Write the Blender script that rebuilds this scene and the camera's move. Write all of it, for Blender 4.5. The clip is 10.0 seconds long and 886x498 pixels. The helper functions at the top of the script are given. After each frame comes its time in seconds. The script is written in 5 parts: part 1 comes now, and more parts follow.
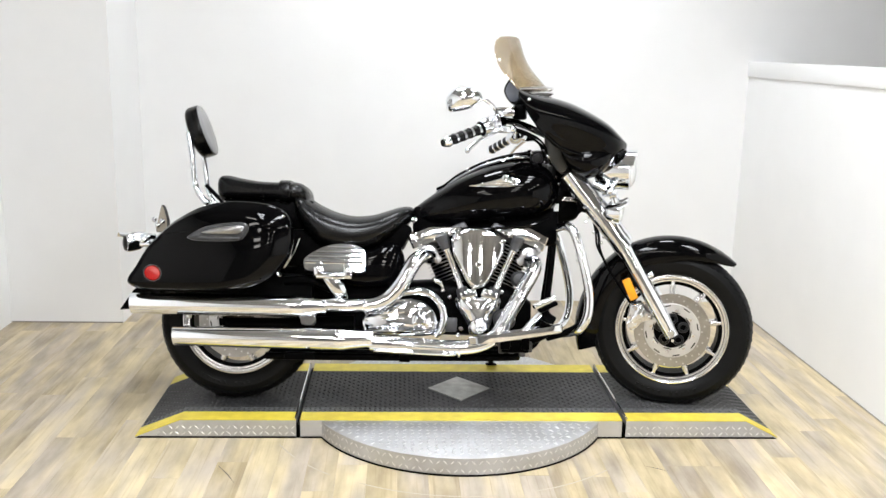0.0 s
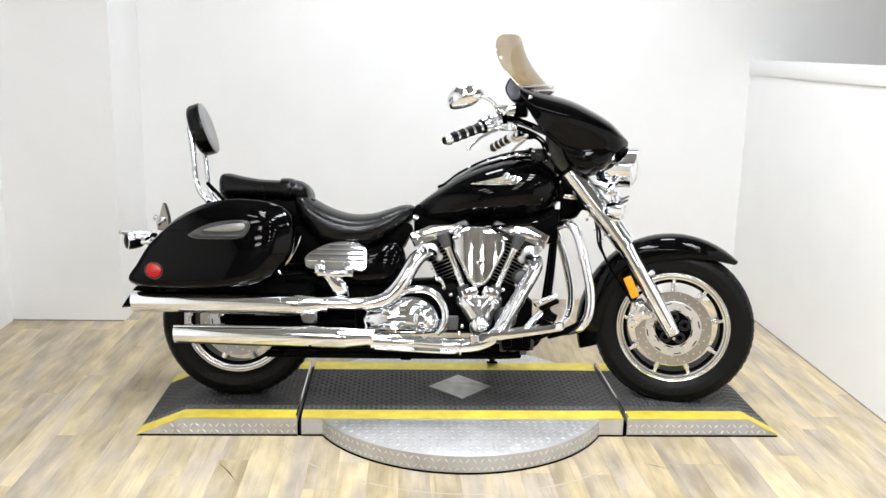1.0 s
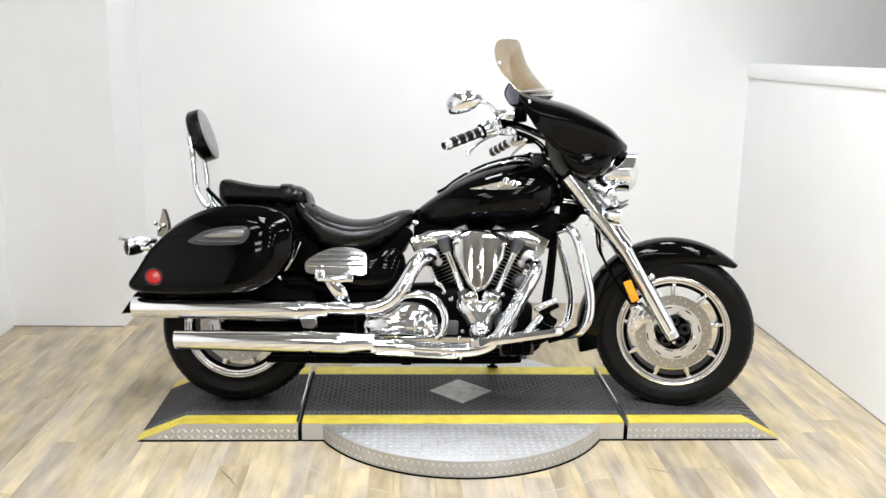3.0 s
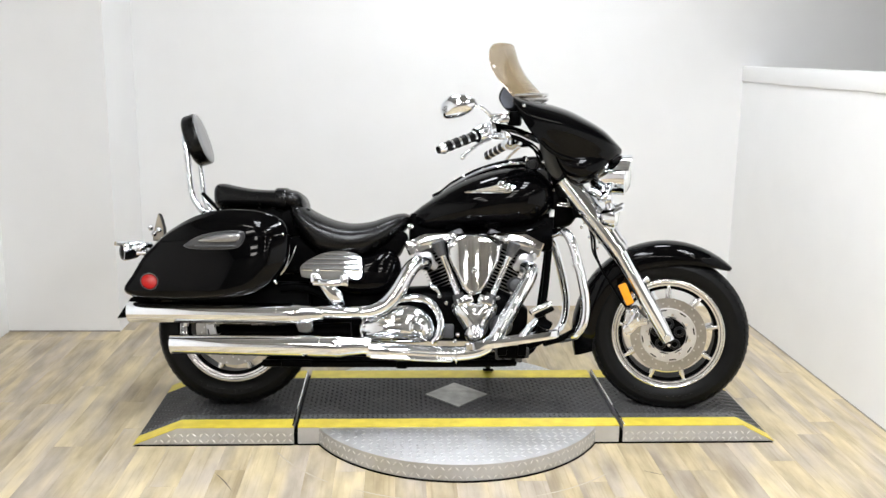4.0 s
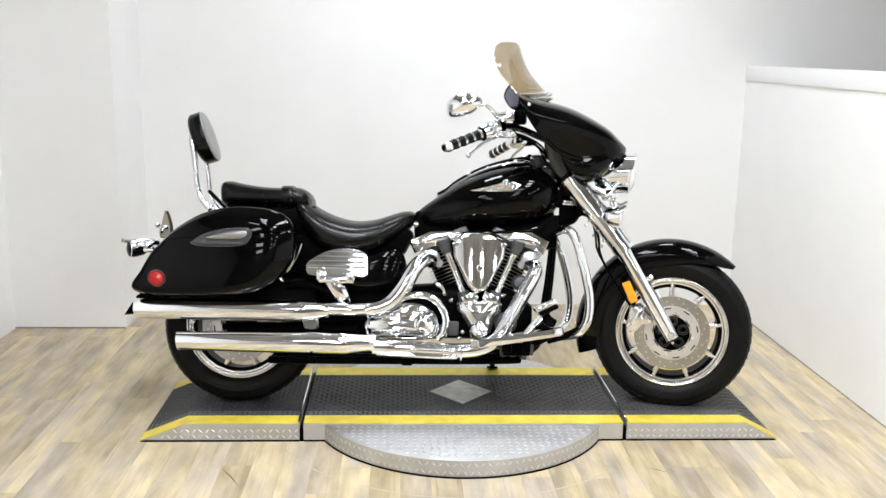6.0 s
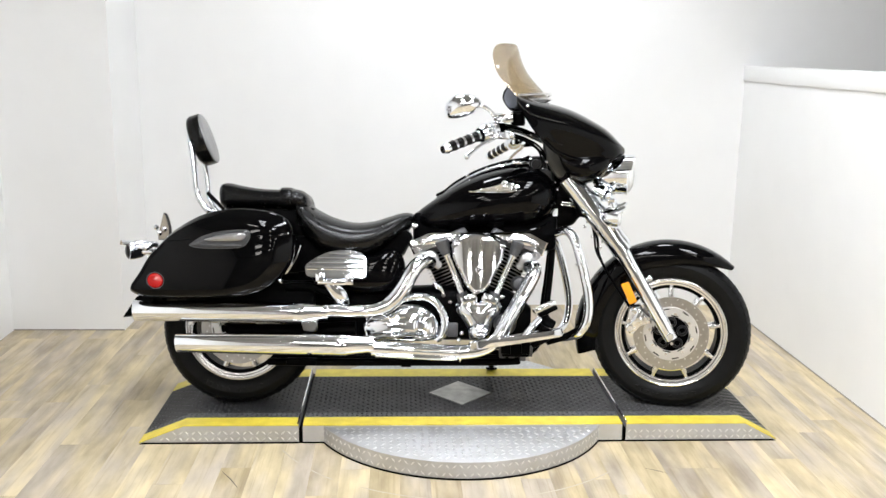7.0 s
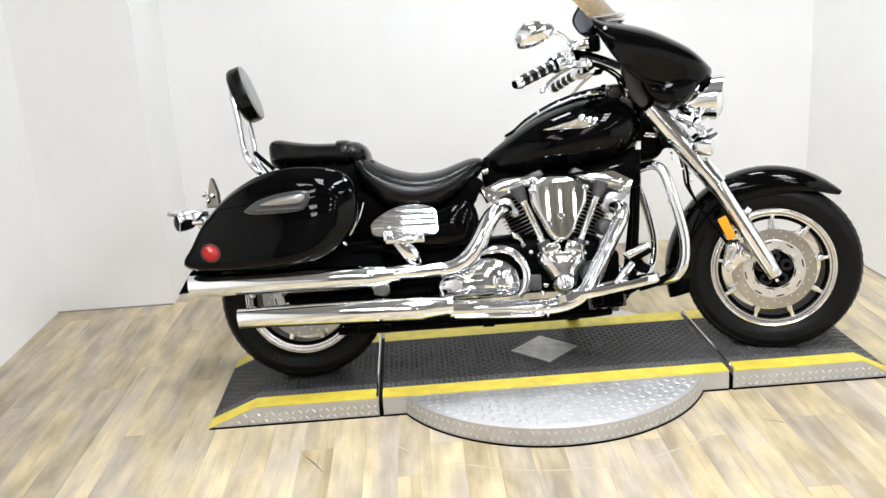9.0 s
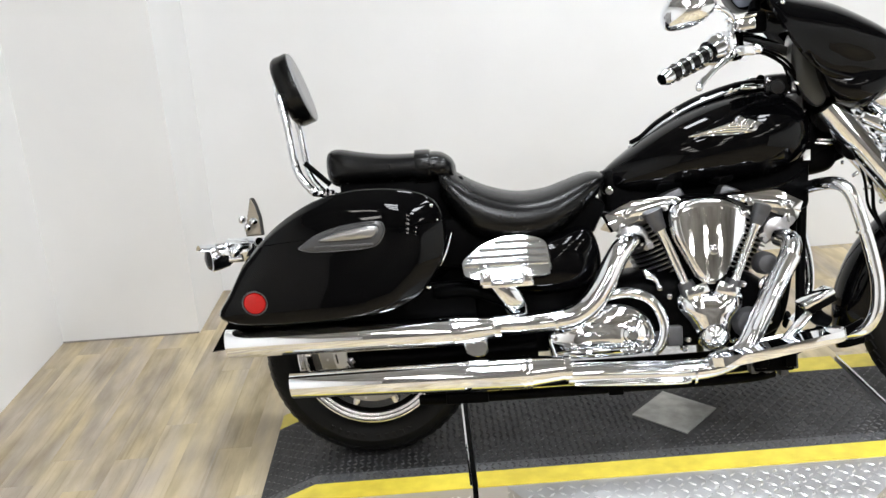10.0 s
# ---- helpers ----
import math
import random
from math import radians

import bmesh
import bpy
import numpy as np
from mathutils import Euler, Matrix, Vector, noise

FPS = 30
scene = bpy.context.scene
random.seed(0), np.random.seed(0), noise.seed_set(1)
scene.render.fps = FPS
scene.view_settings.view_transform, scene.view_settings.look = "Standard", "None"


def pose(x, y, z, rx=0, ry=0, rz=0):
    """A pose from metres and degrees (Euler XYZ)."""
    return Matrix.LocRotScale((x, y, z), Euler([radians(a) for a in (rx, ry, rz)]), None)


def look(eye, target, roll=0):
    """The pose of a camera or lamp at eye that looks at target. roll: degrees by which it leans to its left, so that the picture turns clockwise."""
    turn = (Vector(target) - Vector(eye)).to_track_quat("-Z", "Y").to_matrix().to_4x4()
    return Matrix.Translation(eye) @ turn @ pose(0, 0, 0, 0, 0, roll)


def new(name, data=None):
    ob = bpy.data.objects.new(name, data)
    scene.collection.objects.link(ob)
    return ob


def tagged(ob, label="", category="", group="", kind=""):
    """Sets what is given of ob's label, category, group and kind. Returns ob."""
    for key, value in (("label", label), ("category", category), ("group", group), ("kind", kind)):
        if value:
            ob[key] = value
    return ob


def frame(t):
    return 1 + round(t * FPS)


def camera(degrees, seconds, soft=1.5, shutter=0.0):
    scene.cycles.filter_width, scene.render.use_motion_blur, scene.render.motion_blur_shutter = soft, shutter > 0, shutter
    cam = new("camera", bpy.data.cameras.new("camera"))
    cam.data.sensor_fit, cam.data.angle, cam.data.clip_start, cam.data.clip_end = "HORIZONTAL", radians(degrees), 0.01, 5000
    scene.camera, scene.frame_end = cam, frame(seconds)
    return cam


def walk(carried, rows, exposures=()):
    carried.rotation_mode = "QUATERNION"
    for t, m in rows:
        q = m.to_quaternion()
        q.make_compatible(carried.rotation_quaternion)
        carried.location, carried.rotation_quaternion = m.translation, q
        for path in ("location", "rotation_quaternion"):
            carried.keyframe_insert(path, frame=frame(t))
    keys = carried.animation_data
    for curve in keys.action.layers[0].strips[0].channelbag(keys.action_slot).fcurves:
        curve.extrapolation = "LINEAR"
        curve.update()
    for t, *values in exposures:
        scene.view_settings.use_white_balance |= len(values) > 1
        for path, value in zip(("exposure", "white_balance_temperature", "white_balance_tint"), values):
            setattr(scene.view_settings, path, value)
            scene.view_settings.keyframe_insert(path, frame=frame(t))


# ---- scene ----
cam = camera(51.5, 10.0)
PATH = [
    (0, (-0.249, -3.409, 1.4), (-0.151, -1.458, 0.969), 1.3),
    (0.5, (-0.252, -3.403, 1.394), (-0.155, -1.454, 0.959), 1.2),
    (1, (-0.25, -3.409, 1.394), (-0.154, -1.459, 0.962), 1.3),
    (1.5, (-0.249, -3.41, 1.391), (-0.152, -1.46, 0.959), 1.1),
    (2, (-0.255, -3.41, 1.4), (-0.168, -1.459, 0.968), 1.3),
    (2.5, (-0.254, -3.41, 1.401), (-0.163, -1.459, 0.971), 1.2),
    (4, (-0.244, -3.417, 1.405), (-0.141, -1.464, 0.986), 0.9),
    (4.5, (-0.244, -3.426, 1.411), (-0.139, -1.474, 0.992), 1.2),
    (5, (-0.248, -3.429, 1.408), (-0.142, -1.478, 0.981), 1.0),
    (5.5, (-0.257, -3.437, 1.402), (-0.158, -1.484, 0.981), 1.1),
    (7, (-0.26, -3.435, 1.409), (-0.157, -1.482, 0.988), 0.9),
    (7.5, (-0.263, -3.438, 1.407), (-0.161, -1.484, 0.991), 1.0),
    (8, (-0.261, -3.424, 1.399), (-0.172, -1.472, 0.974), 0.8),
    (8.2, (-0.285, -3.395, 1.399), (-0.175, -1.453, 0.935), 1.5),
    (8.4, (-0.323, -3.36, 1.382), (-0.181, -1.416, 0.936), 1.9),
    (8.5, (-0.345, -3.326, 1.393), (-0.213, -1.384, 0.934), 0.6),
    (8.7, (-0.369, -3.272, 1.395), (-0.293, -1.34, 0.883), -3.9),
    (8.8, (-0.397, -3.233, 1.398), (-0.32, -1.307, 0.865), -3.5),
    (9, (-0.44, -3.123, 1.377), (-0.386, -1.199, 0.832), -3.7),
    (9.1, (-0.442, -3.046, 1.365), (-0.453, -1.118, 0.83), -3.8),
    (9.2, (-0.453, -2.971, 1.336), (-0.517, -1.041, 0.815), -5.2),
    (9.3, (-0.463, -2.883, 1.356), (-0.561, -0.96, 0.814), -5.5),
    (9.5, (-0.508, -2.723, 1.379), (-0.65, -0.808, 0.819), -4.3),
    (9.7, (-0.564, -2.572, 1.377), (-0.68, -0.65, 0.835), -4.7),
    (9.8, (-0.601, -2.504, 1.377), (-0.652, -0.585, 0.816), -4.0),
    (10, (-0.665, -2.351, 1.385), (-0.644, -0.446, 0.775), -4.1),
]
EXPOSURES = [(0, 0.03), (2.7, 0.0), (4, -0.08), (5.7, -0.06), (6.8, 0.01), (8.2, 0.05), (9, 0.04), (9.5, 0.02), (10, -0.04)]
walk(cam, [(t, look(eye, target, roll)) for t, eye, target, roll in PATH], EXPOSURES)

# ---- world and exposure ----
world = bpy.data.worlds.new("dim_showroom")
world.use_nodes = True
world.node_tree.nodes["Background"].inputs[0].default_value = (0.9, 0.95, 1.0, 1)
world.node_tree.nodes["Background"].inputs[1].default_value = 0.15
scene.world = world
LAMP_WATTS = 13.4


# ---- materials ----
def material(name, colour, rough=0.5, metal=0.0, vary=0.0, grain=30.0, bump=0.0, bump_scale=200.0, stretch=(1, 1, 1),
             coat=0.0, second=None, rough_vary=0.0, glow=0.0, transmission=0.0, alpha=1.0, per_object=0.0, spec=0.5):
    m = bpy.data.materials.new(name)
    m.use_nodes = True
    nodes, links = m.node_tree.nodes, m.node_tree.links
    b = nodes["Principled BSDF"]
    b.inputs["Base Color"].default_value = (*colour, 1)
    b.inputs["Roughness"].default_value = rough
    b.inputs["Metallic"].default_value = metal
    b.inputs["Coat Weight"].default_value = coat
    b.inputs["Coat Roughness"].default_value = 0.03
    b.inputs["Specular IOR Level"].default_value = spec
    b.inputs["Transmission Weight"].default_value = transmission
    b.inputs["Alpha"].default_value = alpha
    if glow:
        b.inputs["Emission Color"].default_value = (*colour, 1)
        b.inputs["Emission Strength"].default_value = glow
    coords = nodes.new("ShaderNodeTexCoord")
    mapping = nodes.new("ShaderNodeMapping")
    mapping.inputs["Scale"].default_value = stretch
    links.new(coords.outputs["Object"], mapping.inputs["Vector"])
    if vary or second:
        fine = nodes.new("ShaderNodeTexNoise")
        fine.inputs["Scale"].default_value = grain
        fine.inputs["Detail"].default_value = 6
        links.new(mapping.outputs[0], fine.inputs["Vector"])
        broad = nodes.new("ShaderNodeTexNoise")
        broad.inputs["Scale"].default_value = grain * 0.13
        broad.inputs["Detail"].default_value = 3
        links.new(mapping.outputs[0], broad.inputs["Vector"])
        add = nodes.new("ShaderNodeMath")
        add.operation = "MULTIPLY_ADD"
        add.inputs[1].default_value = 0.5
        links.new(fine.outputs["Fac"], add.inputs[0])
        half = nodes.new("ShaderNodeMath")
        half.operation = "MULTIPLY"
        half.inputs[1].default_value = 0.5
        links.new(broad.outputs["Fac"], half.inputs[0])
        links.new(half.outputs[0], add.inputs[2])
        ramp = nodes.new("ShaderNodeValToRGB")
        ramp.color_ramp.elements[0].position, ramp.color_ramp.elements[1].position = 0.35, 0.65
        low = second or tuple(c * (1 - vary) for c in colour)
        ramp.color_ramp.elements[0].color = (*low, 1)
        ramp.color_ramp.elements[1].color = (*colour, 1)
        links.new(add.outputs[0], ramp.inputs[0])
        last = ramp.outputs[0]
        if per_object:
            info = nodes.new("ShaderNodeObjectInfo")
            hsv = nodes.new("ShaderNodeHueSaturation")
            span = nodes.new("ShaderNodeMapRange")
            span.inputs["To Min"].default_value, span.inputs["To Max"].default_value = 1 - per_object, 1 + per_object
            links.new(info.outputs["Random"], span.inputs["Value"])
            links.new(span.outputs[0], hsv.inputs["Value"])
            links.new(last, hsv.inputs["Color"])
            last = hsv.outputs[0]
        links.new(last, b.inputs["Base Color"])
        if rough_vary:
            span2 = nodes.new("ShaderNodeMapRange")
            span2.inputs["To Min"].default_value = max(0.02, rough - rough_vary)
            span2.inputs["To Max"].default_value = rough + rough_vary
            links.new(add.outputs[0], span2.inputs["Value"])
            links.new(span2.outputs[0], b.inputs["Roughness"])
    if bump:
        tex = nodes.new("ShaderNodeTexNoise")
        tex.inputs["Scale"].default_value = bump_scale
        tex.inputs["Detail"].default_value = 4
        links.new(mapping.outputs[0], tex.inputs["Vector"])
        node = nodes.new("ShaderNodeBump")
        node.inputs["Strength"].default_value = bump
        node.inputs["Distance"].default_value = 0.002
        links.new(tex.outputs["Fac"], node.inputs["Height"])
        links.new(node.outputs[0], b.inputs["Normal"])
    return m


WALL = material("white_wall_paint", (0.84, 0.84, 0.838), 0.6, vary=0.035, grain=5, bump=0.15, bump_scale=160)
# the mottle stands in for uneven ceiling light mirrored in chrome
CEILING = material("ceiling_uneven_light_grey", (0.46, 0.457, 0.45), 0.85, vary=0.6, grain=2.2)
# dark mottled grey stands in for an unlit showroom; these walls are unseen
UNLIT_WALL = material("unlit_showroom_grey", (0.34, 0.33, 0.31), 0.7, vary=0.6, grain=1.5)
FLOOR_BASE = material("floor_joint_brown", (0.40, 0.335, 0.245), 0.5, vary=0.4, grain=14)
CHROME = material("chrome", (0.90, 0.925, 0.965), 0.045, 1.0, vary=0.03, grain=40, bump=0.03, bump_scale=40)
POLISHED = material("polished_alloy", (0.84, 0.84, 0.845), 0.2, 1.0, vary=0.06, grain=60, bump=0.04, bump_scale=120)
PAINT = material("gloss_black_paint", (0.0012, 0.0012, 0.0014), 0.025, spec=0.16, bump=0.012, bump_scale=30)
LEATHER = material("black_leather", (0.0025, 0.0025, 0.0025), 0.27, spec=0.24, vary=0.3, grain=25, bump=0.02, bump_scale=420, rough_vary=0.02)
VINYL = material("smooth_grey_vinyl", (0.21, 0.21, 0.21), 0.32, spec=0.6, vary=0.2, grain=20)
RUBBER = material("tyre_rubber", (0.006, 0.006, 0.0062), 0.45, spec=0.13, vary=0.35, grain=18, bump=0.2, bump_scale=300)
SATIN = material("satin_black_metal", (0.0014, 0.0014, 0.0015), 0.36, spec=0.025, vary=0.3, grain=60, bump=0.1, bump_scale=500)
CAST = material("grey_cast_alloy", (0.10, 0.10, 0.105), 0.45, 0.6, vary=0.3, grain=50, bump=0.15, bump_scale=350)
RIM = material("machined_rim_alloy", (0.80, 0.80, 0.81), 0.27, 1.0, vary=0.08, grain=70)
FIN = material("machined_fin_edges", (0.42, 0.42, 0.43), 0.34, 0.9, vary=0.15, grain=80)
DISC = material("brushed_disc_steel", (0.50, 0.485, 0.46), 0.30, 1.0, vary=0.2, grain=40, rough_vary=0.08)
PLATE_GREY = material("graphite_plastic", (0.055, 0.055, 0.057), 0.22, spec=0.4, vary=0.2, grain=30)
BRUSHED = material("brushed_grey_alloy", (0.46, 0.46, 0.47), 0.3, 1.0, vary=0.2, grain=50)
SMOKE = material("dark_smoked_lens", (0.012, 0.010, 0.010), 0.08, vary=0.2, grain=120, spec=0.5)
INNER = material("dark_grey_plastic", (0.035, 0.038, 0.037), 0.28, spec=0.5, vary=0.2, grain=30)
RED = material("red_reflector", (0.42, 0.008, 0.007), 0.18, vary=0.25, grain=220, coat=0.5)
AMBER = material("amber_reflector", (0.92, 0.35, 0.01), 0.2, vary=0.15, grain=220, coat=0.5)
TINT = material("smoke_tint_acrylic", (0.29, 0.215, 0.12), 0.06, alpha=0.6, coat=0.3)
LENS = material("clear_lens", (0.86, 0.87, 0.87), 0.08, vary=0.2, grain=120, coat=0.5)
PALE = material("beige_plate", (0.31, 0.265, 0.205), 0.45, vary=0.15, grain=30)
DECK = material("worn_black_deck", (0.046, 0.046, 0.047), 0.5, spec=0.3, second=(0.011, 0.011, 0.012), grain=14, bump=0.2, bump_scale=180, rough_vary=0.12)
BAND = material("worn_grey_deck_edge", (0.10, 0.103, 0.11), 0.45, second=(0.045, 0.046, 0.05), grain=26, bump=0.2, bump_scale=160)
LUG = material("worn_deck_lugs", (0.115, 0.115, 0.118), 0.34, spec=0.5, second=(0.018, 0.018, 0.019), grain=9, rough_vary=0.1)
TREAD = material("diamond_plate_alloy", (0.63, 0.637, 0.657), 0.52, 0.8, second=(0.50, 0.50, 0.505), grain=14, bump=0.12, bump_scale=150, rough_vary=0.14)
WORN_PLATE = material("scratched_bare_plate", (0.52, 0.52, 0.50), 0.42, 0.6, second=(0.24, 0.24, 0.225), grain=22, bump=0.3, bump_scale=120, rough_vary=0.15)
TREAD_LUG = material("bright_plate_lugs", (0.82, 0.82, 0.82), 0.36, 0.9, vary=0.1, grain=40)
YELLOW = material("yellow_safety_tape", (0.84, 0.70, 0.085), 0.45, second=(0.62, 0.49, 0.05), grain=24, bump=0.1, bump_scale=120)
RUST = material("weathered_brown_frame", (0.10, 0.065, 0.045), 0.7, second=(0.035, 0.025, 0.02), grain=30, stretch=(1, 1, 0.3), bump=0.5, bump_scale=90)
MESHWIRE = material("grey_expanded_metal", (0.17, 0.165, 0.155), 0.5, 0.3, vary=0.3, grain=60)
TUBE_GLOW = material("fluorescent_diffuser", (0.95, 0.985, 1.025), 0.5, glow=20.0)
SHOP_GLOW = material("warm_fluorescent_diffuser", (1.0, 0.97, 0.93), 0.5, glow=20.0)
FIXTURE = material("white_fixture_enamel", (0.75, 0.75, 0.74), 0.4, vary=0.03, grain=10)


def plank_material():
    """Printed wood vinyl: every plank shows another piece of the pattern, in yellow-beige and grey-brown blocks."""
    m = material("beige_vinyl_plank", (0.64, 0.573, 0.458), 0.44, spec=0.32, second=(0.34, 0.288, 0.212), grain=6.5, stretch=(3.0, 0.7, 1),
                 bump=0.08, bump_scale=60, rough_vary=0.08, per_object=0.032)
    nodes, links = m.node_tree.nodes, m.node_tree.links
    info, shift = nodes.new("ShaderNodeObjectInfo"), nodes.new("ShaderNodeVectorMath")
    shift.operation = "SCALE"
    shift.inputs[0].default_value = (31.0, 17.0, 9.0)
    links.new(info.outputs["Random"], shift.inputs["Scale"])
    mapping = next(n for n in nodes if n.type == "MAPPING")
    links.new(shift.outputs[0], mapping.inputs["Location"])
    ramp = next(n for n in nodes if n.type == "VALTORGB")
    ramp.color_ramp.elements[0].position, ramp.color_ramp.elements[1].position = 0.37, 0.62
    # broad drift between yellow and grey wood
    drift = nodes.new("ShaderNodeTexNoise")
    drift.inputs["Scale"].default_value, drift.inputs["Detail"].default_value = 2.6, 2
    links.new(mapping.outputs[0], drift.inputs["Vector"])
    tone = nodes.new("ShaderNodeValToRGB")
    tone.color_ramp.elements[0].position, tone.color_ramp.elements[1].position = 0.38, 0.6
    tone.color_ramp.elements[0].color, tone.color_ramp.elements[1].color = (0.82, 0.80, 0.82, 1), (1.08, 1.02, 0.82, 1)
    links.new(drift.outputs["Fac"], tone.inputs[0])
    # fine dark veins along the plank
    vein_map = nodes.new("ShaderNodeMapping")
    vein_map.inputs["Scale"].default_value = (26.0, 1.6, 1)
    links.new(mapping.outputs[0], vein_map.inputs["Vector"])
    vein = nodes.new("ShaderNodeTexNoise")
    vein.inputs["Scale"].default_value, vein.inputs["Detail"].default_value = 1.6, 5
    links.new(vein_map.outputs[0], vein.inputs["Vector"])
    thin = nodes.new("ShaderNodeValToRGB")
    thin.color_ramp.elements[0].position, thin.color_ramp.elements[1].position = 0.30, 0.46
    thin.color_ramp.elements[0].color, thin.color_ramp.elements[1].color = (0.74, 0.70, 0.64, 1), (1, 1, 1, 1)
    links.new(vein.outputs["Fac"], thin.inputs[0])
    shader = nodes["Principled BSDF"]
    last = shader.inputs["Base Color"].links[0].from_socket
    for layer in (tone, thin):
        mix = nodes.new("ShaderNodeMix")
        mix.data_type, mix.blend_type = "RGBA", "MULTIPLY"
        mix.inputs[0].default_value = 1.0 if layer == tone else 0.6
        links.new(last, mix.inputs[6])
        links.new(layer.outputs[0], mix.inputs[7])
        last = mix.outputs[2]
    links.new(last, shader.inputs["Base Color"])
    return m


PLANK = plank_material()


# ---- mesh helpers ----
VIEW_FIT = None


def mesh(name, verts, faces, mat, parent=None, label="", angle=40, at=None):
    if at is not None:
        verts = [at @ Vector(v) for v in verts]
    if VIEW_FIT and parent is not None:
        verts = VIEW_FIT(verts)
    data = bpy.data.meshes.new(name)
    data.from_pydata([tuple(v) for v in verts], [], [tuple(f) for f in faces])
    bm = bmesh.new()
    bm.from_mesh(data)
    bmesh.ops.recalc_face_normals(bm, faces=bm.faces)
    bm.to_mesh(data)
    bm.free()
    data.materials.append(mat)
    data.shade_smooth()
    data.set_sharp_from_angle(angle=radians(angle))
    ob = new(name, data)
    if parent is not None:
        ob.parent = parent
    if label:
        tagged(ob, label)
    return ob


def thing(name, m, label, category, group="", kind=""):
    ob = new(name)
    ob.matrix_world = m
    return tagged(ob, label, category, group, kind)


def join(*shapes):
    verts, faces = [], []
    for v, f in shapes:
        base = len(verts)
        verts += list(v)
        faces += [tuple(i + base for i in q) for q in f]
    return verts, faces


def moved(shape, m):
    return [m @ Vector(v) for v in shape[0]], shape[1]


def mirrored(shape):
    return [Vector((v[0], -v[1], v[2])) for v in shape[0]], [tuple(reversed(f)) for f in shape[1]]


def smooth_path(points, steps=6, closed=False):
    """Catmull-Rom through points of any size."""
    p = [np.array(q, float) for q in points]
    n, out = len(p), []
    spans = n if closed else n - 1
    for i in range(spans):
        if closed:
            a, b, c, d = p[i - 1], p[i], p[(i + 1) % n], p[(i + 2) % n]
        else:
            a, b, c, d = p[max(i - 1, 0)], p[i], p[i + 1], p[min(i + 2, n - 1)]
        for k in range(steps):
            t = k / steps
            out.append(0.5 * (2 * b + (c - a) * t + (2 * a - 5 * b + 4 * c - d) * t * t + (3 * b - a - 3 * c + d) * t ** 3))
    if not closed:
        out.append(p[-1])
    return out


def skin(rings, caps=True, loop=False):
    """Faces over rings of equal length."""
    n = len(rings[0])
    verts = [Vector(v) for r in rings for v in r]
    faces = []
    m = len(rings)
    for i in range(m if loop else m - 1):
        j = (i + 1) % m
        for k in range(n):
            q = (k + 1) % n
            faces.append((i * n + k, i * n + q, j * n + q, j * n + k))
    if caps and not loop:
        faces.append(tuple(range(n))[::-1])
        faces.append(tuple((m - 1) * n + k for k in range(n)))
    return verts, faces


def tube(points, radius, n=12, steps=6, smooth=True, flat=1.0):
    """A round bar along points; radius: a number or one for each point."""
    radii = radius if isinstance(radius, (list, tuple)) else [radius] * len(points)
    rows = [(p[0], p[1], p[2], r) for p, r in zip(points, radii)]
    rows = smooth_path(rows, steps) if smooth and len(rows) > 2 else [np.array(r, float) for r in rows]
    rings, side = [], None
    for i, r in enumerate(rows):
        a, b = rows[max(i - 1, 0)][:3], rows[min(i + 1, len(rows) - 1)][:3]
        way = Vector((b - a).tolist()).normalized()
        if side is None:
            ref = Vector((0, 1, 0)) if abs(way.y) < 0.9 else Vector((0, 0, 1))
            side = way.cross(ref).normalized()
        side = (side - way * side.dot(way)).normalized()
        up = way.cross(side)
        rings.append([Vector(r[:3].tolist()) + float(r[3]) * (math.cos(t) * side + flat * math.sin(t) * up) for t in (2 * math.pi * k / n for k in range(n))])
    return skin(rings)


def lathe(profile, m, n=48, closed=False):
    """Turns (radius, height) pairs about the z axis of m. closed: the profile is a loop (a ring)."""
    rings = []
    for k in range(n):
        a = 2 * math.pi * k / n
        rings.append([m @ Vector((r * math.cos(a), r * math.sin(a), h)) for r, h in profile])
    verts = [v for r in rings for v in r]
    c, faces = len(profile), []
    for i in range(n):
        j = (i + 1) % n
        for k in range(c if closed else c - 1):
            q = (k + 1) % c
            faces.append((i * c + k, j * c + k, j * c + q, i * c + q))
    if not closed:
        for k in (0, c - 1):
            if profile[k][0] > 1e-5:
                faces.append(tuple(i * c + k for i in range(n)))
    return verts, faces


def loft(stations, n=28, steps=4, power=2.4):
    """Bodies along x from (x, z_top, z_bottom, half_width[, y]); rounded-box sections."""
    rows = smooth_path([(*s, 0.0)[:5] if len(s) == 4 else s for s in stations], steps)
    rings = []
    for x, top, low, half, y in rows:
        ring = []
        for k in range(n):
            a = 2 * math.pi * k / n
            c, s = math.cos(a), math.sin(a)
            ring.append(Vector((float(x), y + half * math.copysign(abs(c) ** (2 / power), c), (top + low) / 2 + (top - low) / 2 * math.copysign(abs(s) ** (2 / power), s))))
        rings.append(ring)
    return skin(rings)


def pillow(outline, levels, steps=5, centre=None, smooth=True):
    """A closed (x, z) outline swept along y: levels are (scale, y); the last scale 0 or small closes it."""
    pts = smooth_path(outline, steps, True) if smooth else [np.array(p, float) for p in outline]
    cx, cz = centre or (sum(p[0] for p in pts) / len(pts), sum(p[1] for p in pts) / len(pts))
    rings = [[Vector((float(cx + (p[0] - cx) * s), y, float(cz + (p[1] - cz) * s))) for p in pts] for s, y in levels]
    return skin(rings)


